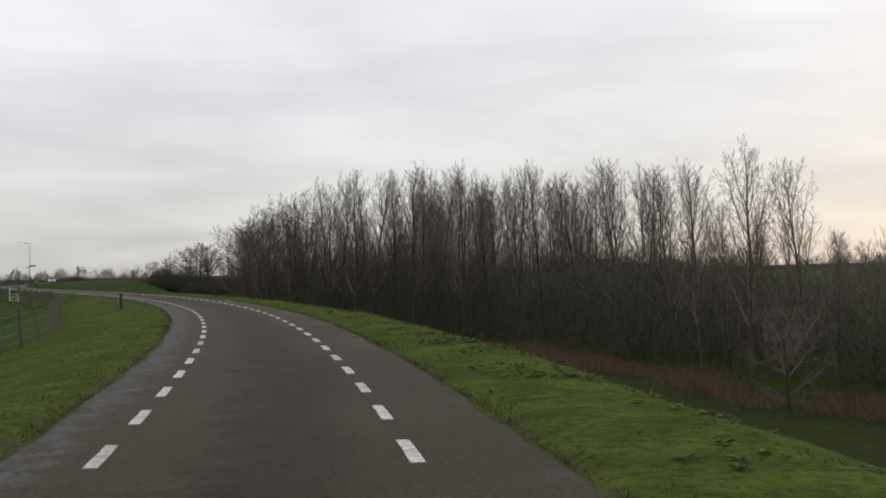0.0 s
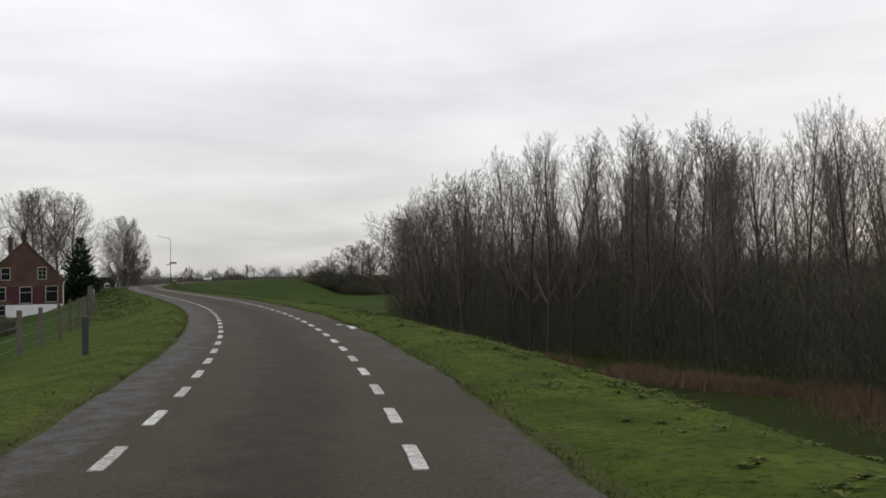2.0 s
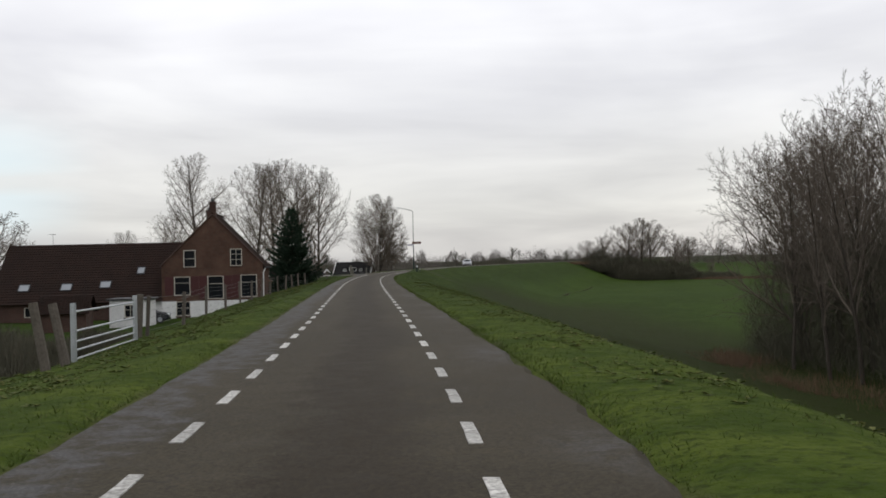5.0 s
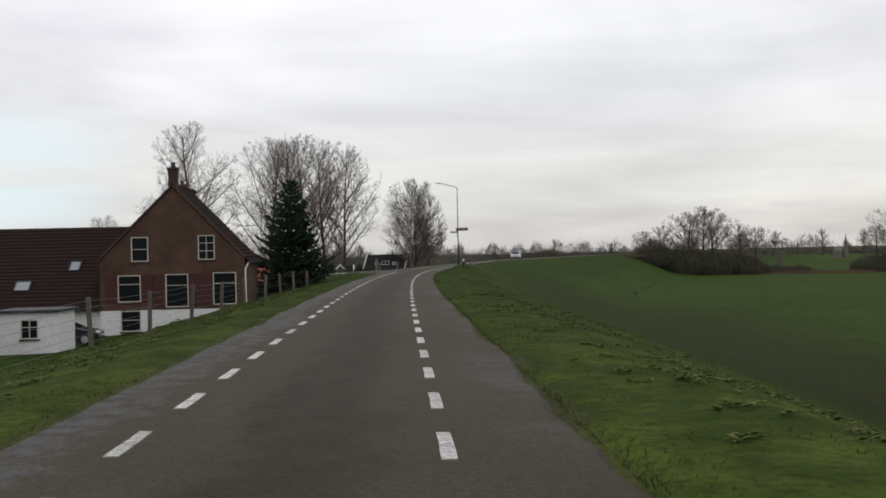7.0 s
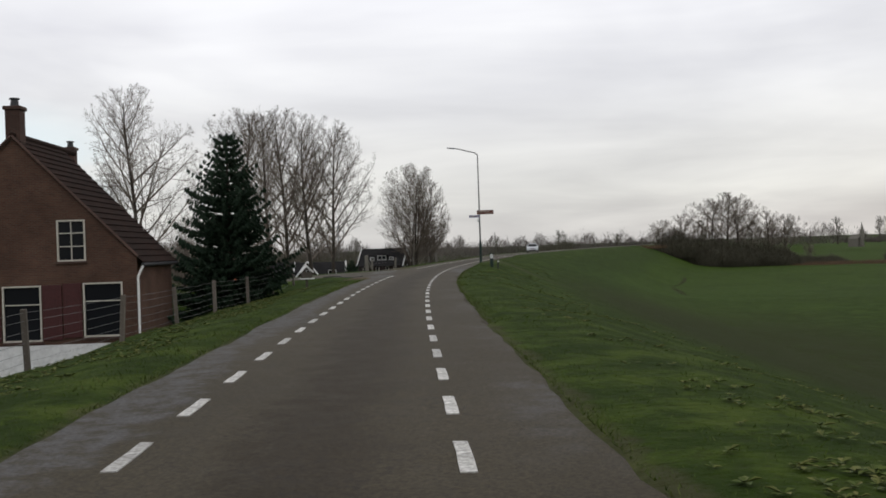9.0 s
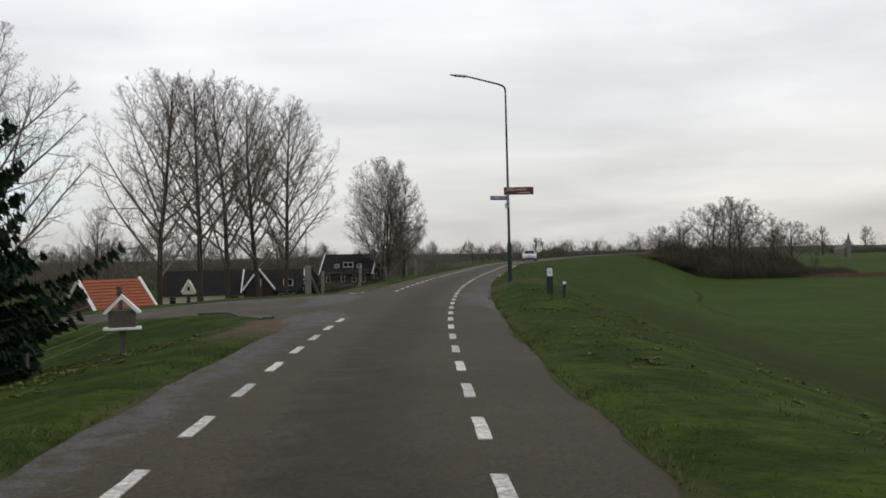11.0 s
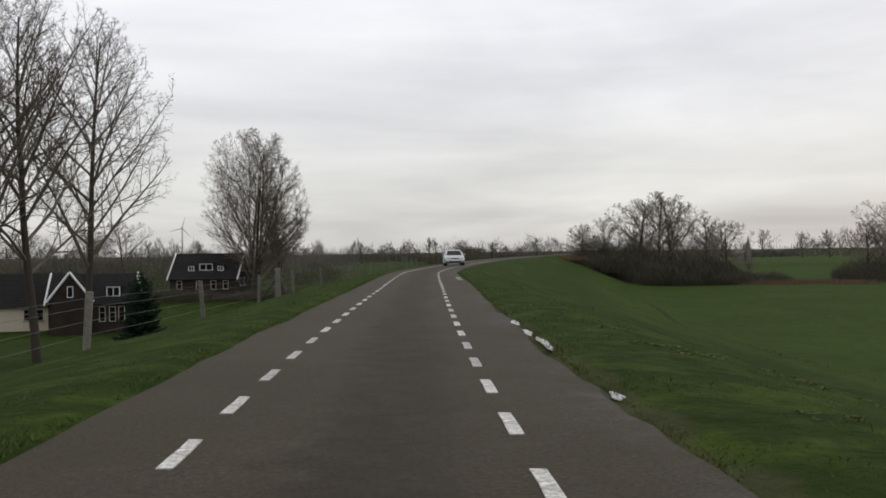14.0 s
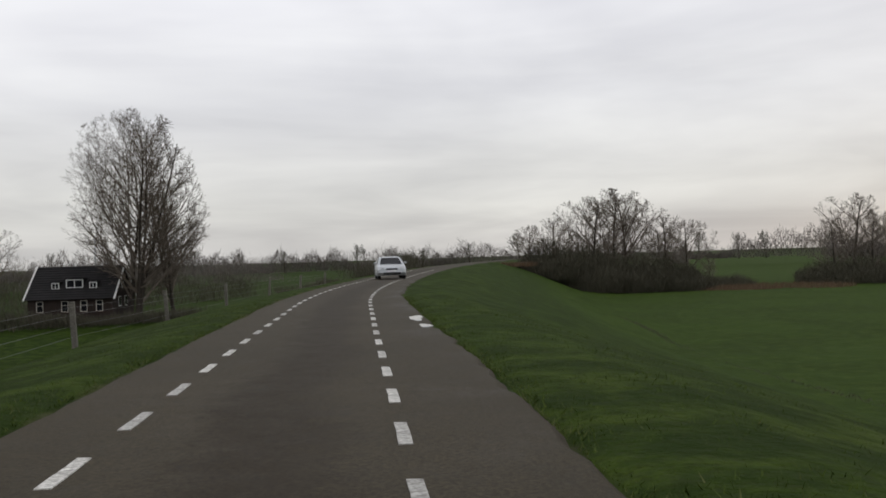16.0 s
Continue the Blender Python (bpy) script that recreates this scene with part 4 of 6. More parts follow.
def slivers(n, rng, where, length, width, rise, name, material, label, category):
    """Countless thin stems: each a narrow upright triangle, placed by where(rng) -> x, y, z, scale."""
    v, f = [], []
    for i in range(n):
        x, y, z, k = where(rng)
        a = rng.uniform(0, 6.283)
        ln = rng.uniform(*length) * k
        lean = rng.uniform(*rise)
        dx, dy = math.cos(a) * lean * ln, math.sin(a) * lean * ln
        b = rng.uniform(0, 6.283)
        w = rng.uniform(*width) * (0.6 + 0.4 * k)
        ux, uy = math.cos(b) * w, math.sin(b) * w
        v += [(x - ux, y - uy, z), (x + ux, y + uy, z), (x + dx, y + dy, z + ln)]
        f.append((3 * i, 3 * i + 1, 3 * i + 2))
    return tagged(new(name, mesh_of(name, v, f, material)), label, category, kind="stuff")


# ---- the wood below the dike ----
WOOD_FRONT = [(34, 0), (42, 22), (46, 38), (48.5, 55), (50, 72), (48, 85), (45.5, 105), (43.5, 120), (43.5, 140)]


def wood_front(y):
    return float(np.interp(y, [p[1] for p in WOOD_FRONT], [p[0] for p in WOOD_FRONT]))


wrng = random.Random(77)
n_wood = 0
y = 36.0
while y < 122:
    for row in range(4 if y < 84 else 5):
        if wrng.random() < (0.55 if y < 56 else (0.30 if y < 84 else 0.05)):
            continue
        yy = y + wrng.uniform(-1.6, 1.6)
        x = wood_front(yy) + 2.0 + row * 5.4 + wrng.uniform(-1.8, 1.8)
        hh = (0.92 + 0.15 * wrng.random()) * float(np.interp(yy, [34, 50, 58, 68, 96, 106, 114, 122], [0.46, 0.54, 0.70, 0.97, 1.04, 0.98, 0.86, 0.72]))
        place_tree(WOOD[n_wood % 4], x, yy, land_at(x, yy) - 0.1, wrng.uniform(0, 6.3), hh, "slender bare tree in the wood at the dike's foot", "tree", "trees of the wood", "wood_tree")
        n_wood += 1
    y += 3.1
for x, yy, mesh, k in ((41.6, 36.9, WOOD[0], 0.78), (43.4, 35.2, WOOD[3], 0.74), (46.9, 45.2, WOOD[1], 0.80), (48.4, 48.6, WOOD[2], 0.78), (39.6, 33.0, BROAD[0], 0.55)):
    place_tree(mesh, x, yy, land_at(x, yy) - 0.1, wrng.uniform(0, 6.3), k, "spreading bare tree at the edge of the wood", "tree", "trees of the wood", "wood_tree")


for x, yy, k, turn in ((49.2, 120, 0.95, 0.1), (47.6, 125.5, 0.86, -0.5), (51.0, 128, 1.0, 0.3), (54.0, 123, 1.1, 0.0), (55.0, 131, 0.9, -0.2)):
    place_tree(FANNED[int(yy) % 2], x, yy, land_at(x, yy) - 0.1, turn, k, "leaning bare willow with fanned limbs at the end of the wood", "tree", "trees of the wood", "wood_tree")
place_tree(BROAD[1], -15.8, 166.0, -3.45, 0.7, 1.22, "spreading bare tree behind the barn", "tree", "garden trees", "garden_tree")


def in_wood(rng):
    """Brush that stands thick below and thins out upwards between the trunks, higher in clumps."""
    yy = rng.uniform(30, 134)
    if yy < 54 and rng.random() < 0.55:
        yy = rng.uniform(60, 134)
    deep = float(np.interp(yy, [30, 52, 66], [9, 13, 24]))
    d = rng.random() ** 0.9 * deep + 1.6 * noise.noise((yy * 0.2, 1.7, 0)) + 0.9 * noise.noise((yy * 0.7, 5.7, 0)) + max(0.0, (yy - 122) * 0.25)
    x = wood_front(yy) + d
    q = 0.5 + 0.5 * noise.noise((x * 0.16, yy * 0.16, 0)) + 0.35 * noise.noise((x * 0.5, yy * 0.5, 4))
    k = float(np.interp(yy, [30, 44, 56, 64, 88, 98, 116, 126, 134], [0.55, 0.62, 0.85, 1.0, 1.05, 1.2, 1.2, 0.95, 0.45]))
    top = (5.4 + 6.2 * q) * k
    low = float(np.interp(yy, [30, 48, 62], [1.5, 1.2, 0.0])) * rng.random()
    return x, yy, -5.2 + low + rng.random() ** 1.35 * max(0.4, top - 1.6), 0.75 + 0.5 * rng.random()


slivers(520000, random.Random(4), in_wood, (0.35, 1.0), (0.005, 0.013), (0.1, 1.8), "undergrowth", M_TWIG_DARK, "dark leafless undergrowth filling the wood below the trees", "undergrowth")


def in_reed(rng):
    """Reed in uneven drifts along the ditch, with bare stretches."""
    while True:
        yy = rng.uniform(4, 128)
        x = wood_front(yy) - 3.0 + rng.gauss(0, 1.5) + 1.1 * math.sin(yy * 0.31) + 0.8 * noise.noise((yy * 0.4, 2.2, 0))
        drift = 0.5 + noise.noise((x * 0.22, yy * 0.16, 9)) + 0.5 * noise.noise((x * 0.8, yy * 0.6, 3))
        if rng.random() < drift:
            return x, yy, -5.2 + max(0, (wood_front(yy) - 3 - x)) * 0.05, 0.35 + 0.75 * min(1.0, max(0.0, drift))


slivers(46000, random.Random(8), in_reed, (0.3, 1.0), (0.009, 0.022), (0.0, 0.9), "reed_bed", M_REED, "strip of dead brown reeds along the ditch", "reeds")

# ---- bushes and trees in the far fields ----
for i, (x, y, k, t) in enumerate(((97, 386, 0.85, 0), (103, 388, 1.15, 1), (111, 390, 1.75, 0), (117, 391, 1.95, 1), (122, 394, 1.85, 0), (129, 391, 1.45, 1), (134, 390, 1.35, 0), (178, 400, 1.4, 1), (184, 402, 1.95, 0), (190, 402, 1.6, 1), (199, 405, 1.5, 0), (146, 402, 0.6, 1))):
    place_tree(BROAD[t], x, y, land_at(x, y) - 0.1, i * 2.1, k * 1.22, "spreading bare tree above a thicket in the field", "tree", "trees in the field", "field_tree")


def clump_at(spots):
    tot = sum(s[3] for s in spots)
    base = {(q[0], q[1]): land_at(q[0], q[1]) - 0.3 for q in spots}

    def where(rng):
        r = rng.random() * tot
        for x, y, rad, n, h in spots:
            r -= n
            if r <= 0:
                break
        a, d = rng.uniform(0, 6.283), rad * rng.random() ** 0.5
        px, py = x + math.cos(a) * d, y + math.sin(a) * d
        top = h * (1 - (d / rad) ** 2 * 0.65) * (0.75 + 0.4 * noise.noise((px * 0.2, py * 0.2, 5)))
        return px, py, base[(x, y)] + rng.random() ** 1.1 * max(0.3, top - 1.0), 1.0
    return where


slivers(170000, random.Random(14), clump_at([(101, 386, 7, 6, 10), (109, 387, 9, 8, 12), (118, 387, 9, 8, 11.5), (127, 387, 8, 6, 9.5), (133, 388, 5, 2, 5.5), (143, 400, 5, 1, 4.5), (151, 402, 6, 1, 4), (180, 401, 10, 5, 9.5), (193, 402, 12, 6, 9), (208, 404, 12, 3, 7)]), (0.7, 1.8), (0.018, 0.042), (0.1, 1.2), "field_thicket", M_TWIG_DARK, "dark brown leafless thicket in the field", "thicket")
slivers(9000, random.Random(15), clump_at([(140, 384, 10, 3, 1.4), (156, 388, 14, 3, 1.3), (92, 384, 5, 1, 1.2)]), (0.4, 1.0), (0.03, 0.06), (0.0, 0.6), "field_reeds", M_REED, "dead brown reeds at the foot of the thicket", "reeds")


def clump_low(spots):
    """Low brush on the land at x, y, radius and height."""
    base = [land_at(q[0], q[1]) for q in spots]

    def where(rng):
        i = rng.randrange(len(spots))
        x, y, rad, h = spots[i]
        a, d = rng.uniform(0, 6.283), rad * rng.random() ** 0.5
        px, py = x + math.cos(a) * d, y + math.sin(a) * d
        top = h * (1 - (d / rad) ** 2 * 0.6) * (0.8 + 0.5 * noise.noise((px * 0.5, py * 0.5, 5)))
        return px, py, base[i] - 0.1 + rng.random() * max(0.2, top - 0.3), 1.0
    return where


def belt(spots):
    """Far belts of trees: x0, y0, x1, y1, height, share."""
    tot = sum(s[5] for s in spots)

    def where(rng):
        r = rng.random() * tot
        for x0, y0, x1, y1, h, n in spots:
            r -= n
            if r <= 0:
                break
        g = rng.random()
        x, y = x0 + (x1 - x0) * g + rng.gauss(0, 3), y0 + (y1 - y0) * g + rng.gauss(0, 3)
        q = noise.noise((x * 0.045, y * 0.045, 3)) * 0.7 + noise.noise((x * 0.15, y * 0.15, 7)) * 0.5
        top = h * max(0.12, 0.45 + q)
        return x, y, -5 + rng.random() * top, 1.0
    return where


slivers(110000, random.Random(21), belt([(-420, 640, -60, 700, 17, 5), (-60, 700, 200, 760, 17, 5), (200, 760, 520, 660, 18, 5), (520, 660, 760, 380, 17, 4), (300, 560, 460, 470, 15, 3)]), (1.2, 3.4), (0.06, 0.17), (0.0, 1.0), "far_tree_belt", M_TWIG_HAZE, "far belt of bare trees along the horizon", "trees")
slivers(70000, random.Random(25), belt([(-300, 420, -40, 470, 9, 4), (-40, 470, 60, 520, 10, 4), (-160, 340, -50, 372, 7, 3), (78, 112, 130, 58, 11, 4), (130, 58, 150, -30, 10, 2)]), (0.7, 2.0), (0.022, 0.06), (0.0, 1.1), "distant_brush", M_TWIG_HAZE, "distant brush and low trees between the fields", "brush")
frng = random.Random(33)
for i in range(34):
    g = i / 33
    x, yy = -330 + 860 * g + frng.uniform(-14, 14), 640 + 90 * math.sin(g * 3.0) + frng.uniform(-20, 20)
    place_tree(FARTREE[i % 2], x, yy, -4.5, frng.uniform(0, 6), frng.uniform(1.1, 1.9), "far bare tree on the horizon", "tree", "trees on the horizon", "far_tree")
slivers(60000, random.Random(27), clump_low([(-7, 111, 4, 2.1), (-2, 114, 3.5, 2.4), (3.2, 118, 3.2, 2.3), (6.5, 123, 2.4, 1.6), (-4, 121, 4, 2.2), (5.5, 99, 3.6, 2.2), (1.5, 104, 4, 2.4), (7.5, 106, 2.6, 1.8), (-3, 104, 4, 2.3)]), (0.3, 0.9), (0.010, 0.026), (0.0, 0.8), "yard_brush", M_TWIG_DARK, "dark leafless brush at the edge of the farmyard", "brush")


DITCH_S = np.arange(200, 341, 5.0)
DITCH_Z = [land_at(*on_line(q, 21.0)[:2]) for q in DITCH_S]


def ditch_line(rng):
    q = 218 + 112 * rng.random() ** 0.7
    x, y, _h = on_line(q, 21.0 + 0.5 * math.sin(q * 0.11) + rng.gauss(0, 0.25))
    return x, y, float(np.interp(q, DITCH_S, DITCH_Z)) - 0.05, rng.uniform(0.4, 1.1)


slivers(2600, random.Random(28), ditch_line, (0.08, 0.26), (0.010, 0.026), (0.0, 1.2), "ditch_grass", M_TWIG_DARK, "dead grass along a narrow field ditch", "grass")
# trees and hedges round the farms
for i, (x, y, k, t) in enumerate(((-26, 262, 1.0, 0), (-34, 275, 1.2, 1), (-44, 268, 1.0, 0), (-22, 290, 0.9, 1), (-52, 290, 1.1, 0), (-62, 275, 1.0, 1), (2, 372, 1.2, 0), (-12, 352, 1.0, 1), (-8, 392, 1.1, 0), (-30, 190, 1.15, 1), (-27, 180, 1.0, 0), (-16, 330, 1.2, 0), (-70, 310, 1.3, 1), (-16, 274, 0.95, 0), (-15, 286, 1.0, 1), (-19, 304, 1.1, 0), (-24, 280, 1.05, 1))):
    place_tree(BROAD[t], x, y, land_at(x, y) - 0.1, i * 1.3, k * 1.25, "bare garden tree near the farms", "tree", "garden trees", "garden_tree")


HEDGES = ((-60, 280, -14, 300, 3.0, 5), (-14, 330, 4, 322, 3.2, 3), (0, 326, 32, 329, 1.7, 5), (30, 290, 40, 330, 1.6, 2), (26, 262, 36, 290, 1.2, 2), (-40, 240, -20, 250, 3.0, 3), (44, 345, 62, 392, 3.0, 5), (10, 350, 44, 400, 4.4, 6), (-150, 330, -60, 350, 7.0, 12), (-60, 350, 10, 372, 7.2, 16), (-110, 280, -60, 300, 6.0, 8), (50, 318, 64, 350, 2.4, 3))
HEDGE_ENDS = [(land_at(h[0], h[1]), land_at(h[2], h[3])) for h in HEDGES]


def hedge_where(rng):
    i = rng.choices(range(len(HEDGES)), [h[5] for h in HEDGES])[0]
    x0, y0, x1, y1, h, n = HEDGES[i]
    g = rng.random()
    wide = 1.2 if h < 5 else 3.5
    x, y = x0 + (x1 - x0) * g + rng.gauss(0, wide), y0 + (y1 - y0) * g + rng.gauss(0, wide)
    top = h * max(0.25, 0.75 + 0.6 * noise.noise((x * 0.12, y * 0.12, 2)))
    z0 = HEDGE_ENDS[i][0] + (HEDGE_ENDS[i][1] - HEDGE_ENDS[i][0]) * g
    return x, y, z0 - 0.1 + rng.random() * top, 1.0


slivers(105000, random.Random(23), hedge_where, (0.5, 1.3), (0.015, 0.045), (0.0, 0.7), "hedges", M_TWIG_DARK, "dark leafless hedges round the gardens", "hedge")

# ---- the spruce by the house ----


def spruce_mesh(seed, height, base_r, power=0.9):
    """Whorls of drooping boughs, each a fan of needle sprays."""
    rng = random.Random(seed)
    v, f = [], []
    z = 0.25
    while z < height - 0.05:
        g = z / height
        r = base_r * (1 - g) ** power * rng.uniform(0.70, 1.12) + 0.06
        n = int(9 + 9 * (1 - g))
        tilt = rng.uniform(0, 6.28)
        for i in range(n):
            a = tilt + i * 6.283 / n + rng.uniform(-0.25, 0.25)
            ln = r * rng.uniform(0.55, 1.20)
            ca, sa = math.cos(a), math.sin(a)
            droop = rng.uniform(0.18, 0.42) * (1 - g * 0.8) - 0.25 * g
            steps = max(4, int(ln / 0.11))
            for k in range(steps):
                q = (k + rng.random()) / steps
                rr = ln * (0.12 + 0.88 * q)
                zz = z - droop * rr + 0.26 * rr * q * q
                px, py = ca * rr, sa * rr
                for side in (-1, 0, 1):
                    tw = rng.uniform(0.20, 0.46) * (1.15 - 0.55 * q) * (0.7 + 0.1 * base_r) * (0.28 + 0.72 * (1 - g))
                    b = a + side * rng.uniform(0.5, 1.2)
                    ex, ey, ez = px + math.cos(b) * tw, py + math.sin(b) * tw, zz - rng.uniform(0.0, 0.20)
                    w = rng.uniform(0.05, 0.10)
                    wx, wy = -math.sin(b) * w, math.cos(b) * w
                    o = len(v)
                    v += [(px - wx, py - wy, zz + 0.03), (px + wx, py + wy, zz - 0.05), (ex, ey, ez)]
                    v += [(px, py, zz + 0.07), (px, py, zz - 0.12), (ex, ey, ez - 0.05)]
                    f += [(o, o + 1, o + 2), (o + 3, o + 4, o + 5)]
        z += rng.uniform(0.20, 0.34)
    return v, f


spruce = thing("spruce", pose(13.85, 165.0, -2.9), "dark green spruce beside the brick farmhouse", "tree")
v, f = spruce_mesh(5, 9.9, 3.6, 0.62)
part("crown", mesh_of("spruce_crown", v, f, M_NEEDLE), None, spruce)
part("trunk", tube(bmesh.new(), (0, 0, -0.4), (0, 0, 9.6), 0.20, 0.03, 8), M_BARK_DARK, spruce)
# ---- the brick farmhouse ----
HY = 158.0
HG = -3.35


def window(parent, name, x0, x1, z0, z1, y, bars=(0.5,), mull=(), sill=True, deep=0.10, facing=-1):
    """A sash window set into the wall face at y: frame, bars, panes and a sill."""
    w = new(name)
    w.parent = parent
    f = 0.058
    d = facing
    bm = bmesh.new()
    y0, y1 = sorted((y + d * 0.03, y - d * 0.09))
    box(bm, x0, x0 + f, y0, y1, z0, z1)
    box(bm, x1 - f, x1, y0, y1, z0, z1)
    box(bm, x0 + f, x1 - f, y0, y1, z0, z0 + f)
    box(bm, x0 + f, x1 - f, y0, y1, z1 - f, z1)
    fr = part("window_frame", bm, M_FRAME, w, "cream painted frame")
    zs = [z0 + f] + [z0 + (z1 - z0) * b for b in bars] + [z1 - f]
    xs = [x0 + f] + [x0 + (x1 - x0) * b for b in mull] + [x1 - f]
    for b in zs[1:-1]:
        part("glazing_bar", box_bm(x0 + f, x1 - f, y0 + 0.012, y1 - 0.012, b - 0.019, b + 0.019), M_FRAME, w)
    for b in xs[1:-1]:
        part("glazing_bar", box_bm(b - 0.015, b + 0.015, y0 + 0.016, y1 - 0.016, z0 + f, z1 - f), M_FRAME, w)
    yp = y - d * 0.05
    for i in range(len(zs) - 1):
        for j in range(len(xs) - 1):
            part("pane", box_bm(xs[j] + 0.002, xs[j + 1] - 0.002, yp - 0.006, yp + 0.006, zs[i] + 0.002, zs[i + 1] - 0.002), M_GLASS, w)
    if sill:
        ys = sorted((y + d * 0.09, y - d * 0.02))
        part("window_sill", box_bm(x0 - 0.06, x1 + 0.06, ys[0], ys[1], z0 - 0.09, z0 - 0.004, 0.01), M_BRICK_DARK, w)
    return w


def wall_with_holes(bm, outline_z, x0, x1, y0, y1, holes):
    """A wall from x0 to x1 whose top is given by outline_z(x); holes are (xa, xb, za, zb). Built of strips with true openings."""
    xs = sorted({x0, x1, *[h[0] for h in holes], *[h[1] for h in holes], *outline_z[1]})
    top = outline_z[0]
    for a, b in zip(xs, xs[1:]):
        cuts = sorted((h[2], h[3]) for h in holes if h[0] <= a + 1e-6 and h[1] >= b - 1e-6)
        z = HG - 0.6
        spans = []
        for c in cuts:
            spans.append((z, c[0]))
            z = c[1]
        for za, zb in spans:
            box(bm, a, b, y0, y1, za, zb)
        ta, tb = top(a), top(b)
        vs = [bm.verts.new(p) for p in ((a, y0, z), (b, y0, z), (b, y0, tb), (a, y0, ta), (a, y1, z), (b, y1, z), (b, y1, tb), (a, y1, ta))]
        for q in ((0, 1, 2, 3), (7, 6, 5, 4), (0, 4, 5, 1), (1, 5, 6, 2), (2, 6, 7, 3), (3, 7, 4, 0)):
            bm.faces.new([vs[i] for i in q])
    return bm


def roof_tiles(bm, p0, p1, q0, q1, rows, thick=0.06):
    """Rows of pantiles between the eaves line p0-p1 and the ridge line q0-q1, each row lapping the one below, with a wavy edge."""
    p0, p1, q0, q1 = (Vector(v) for v in (p0, p1, q0, q1))
    n = (p1 - p0).cross(q0 - p0).normalized()
    if n.z < 0:
        n = -n
    cols = max(4, int((p1 - p0).length / 0.24))
    below = None
    for r in range(rows):
        f0, f1 = r / rows, (r + 1) / rows
        f1 = min(f1, 1.0)
        a0, a1, b0, b1 = p0.lerp(q0, f0), p1.lerp(q1, f0), p0.lerp(q0, f1), p1.lerp(q1, f1)
        lo, hi, ed = [], [], []
        for c in range(cols * 2 + 1):
            g = c / (cols * 2)
            wav = 0.022 if c % 2 else 0.0
            lo.append(bm.verts.new(a0.lerp(a1, g) + n * (thick + wav)))
            hi.append(bm.verts.new(b0.lerp(b1, g) + n * (0.015 + wav)))
            ed.append(below[c] if below else bm.verts.new(a0.lerp(a1, g) + n * (thick - 0.045)))
        for c in range(cols * 2):
            bm.faces.new((lo[c], lo[c + 1], hi[c + 1], hi[c]))
            bm.faces.new((ed[c], ed[c + 1], lo[c + 1], lo[c]))
        below = hi
    return bm


farm = thing("farmhouse", pose(0.32, -1.0, 0.2), "red-brown brick farmhouse with a steep clay-tiled roof and white sash windows", "house")
APX, APZ, XL, XR, EZ, BACK = 7.05, 5.75, 2.45, 11.45, 1.25, 163.1


def gable_top(x):
    return APZ - (APZ - EZ) * abs(x - APX) / (XR - APX) if x >= APX else APZ - (APZ - EZ) * abs(x - APX) / (APX - XL)


HOLES = [(4.42, 5.48, 1.06, 2.60), (8.56, 9.60, 1.10, 2.64), (3.55, 4.97, -1.46, 0.22), (6.50, 7.92, -1.84, 0.24), (9.45, 10.90, -1.74, 0.28), (3.70, 4.95, -3.3, -2.0)]
bm = wall_with_holes(bmesh.new(), (gable_top, [APX]), XL, XR, HY, HY + 0.3, HOLES)
part("gable_wall", bm, M_BRICK, farm)
bm = bmesh.new()
box(bm, XR - 0.3, XR, HY + 0.3, BACK, HG - 0.6, EZ)
part("side_wall", bm, M_BRICK, farm)
bm = bmesh.new()
box(bm, XL, XL + 0.3, HY + 0.3, BACK, HG - 0.6, EZ)
part("side_wall", bm, M_BRICK, farm)
bm = wall_with_holes(bmesh.new(), (gable_top, [APX]), XL, XR, BACK - 0.3 + 0.3, BACK + 0.3, [])
part("rear_wall", bm, M_BRICK, farm)
# whitewashed plinth
bm = bmesh.new()
for a, b in ((XL, 3.70), (4.95, XR)):
    box(bm, a, b, HY - 0.05, HY - 0.004, HG - 0.6, -1.98)
part("plinth", bm, M_PLINTH, farm, "whitewashed plinth")
# ridge, roof faces, verge
roof = part("roof", roof_tiles(bmesh.new(), (XR + 0.23, HY - 0.04, EZ - 0.30), (XR + 0.23, BACK + 0.3, EZ - 0.30), (APX, HY - 0.04, APZ + 0.06), (APX, BACK + 0.3, APZ + 0.06), 20), M_TILE_RED, farm, "steep roof of dark red clay tiles")
part("roof_face", roof_tiles(bmesh.new(), (XL - 0.1, HY - 0.04, EZ - 0.05), (XL - 0.1, BACK + 0.3, EZ - 0.05), (APX, HY - 0.04, APZ + 0.06), (APX, BACK + 0.3, APZ + 0.06), 20), M_TILE_RED, roof)
bm = bmesh.new()
for i in range(17):
    y0 = HY + i * 0.40
    tube(bm, (APX, y0, APZ + 0.09), (APX, y0 + 0.41, APZ + 0.11), 0.12, 0.13, 8)
part("ridge_tiles", bm, M_TILE_RED, roof)
bm = bmesh.new()
for sx in (-1, 1):
    xe = XR + 0.05 if sx > 0 else XL - 0.05
    a, b = Vector((xe, HY - 0.07, EZ - 0.05)), Vector((APX, HY - 0.07, APZ + 0.05))
    tube(bm, a, b, 0.07, 0.07, 4)
part("verge", bm, M_BRICK_DARK, farm)
bm = bmesh.new()
tube(bm, (XR + 0.24, HY - 0.05, EZ - 0.36), (XR + 0.24, BACK + 0.3, EZ - 0.36), 0.07, 0.07, 8)
part("gutter", bm, M_DARKMETAL, farm, "zinc gutter")
bm = bmesh.new()
tube_path(bm, [(XR + 0.24, HY - 0.02, EZ - 0.4), (XR + 0.05, HY - 0.06, EZ - 0.8), (XR + 0.05, HY - 0.06, -2.6)], [0.045] * 3)
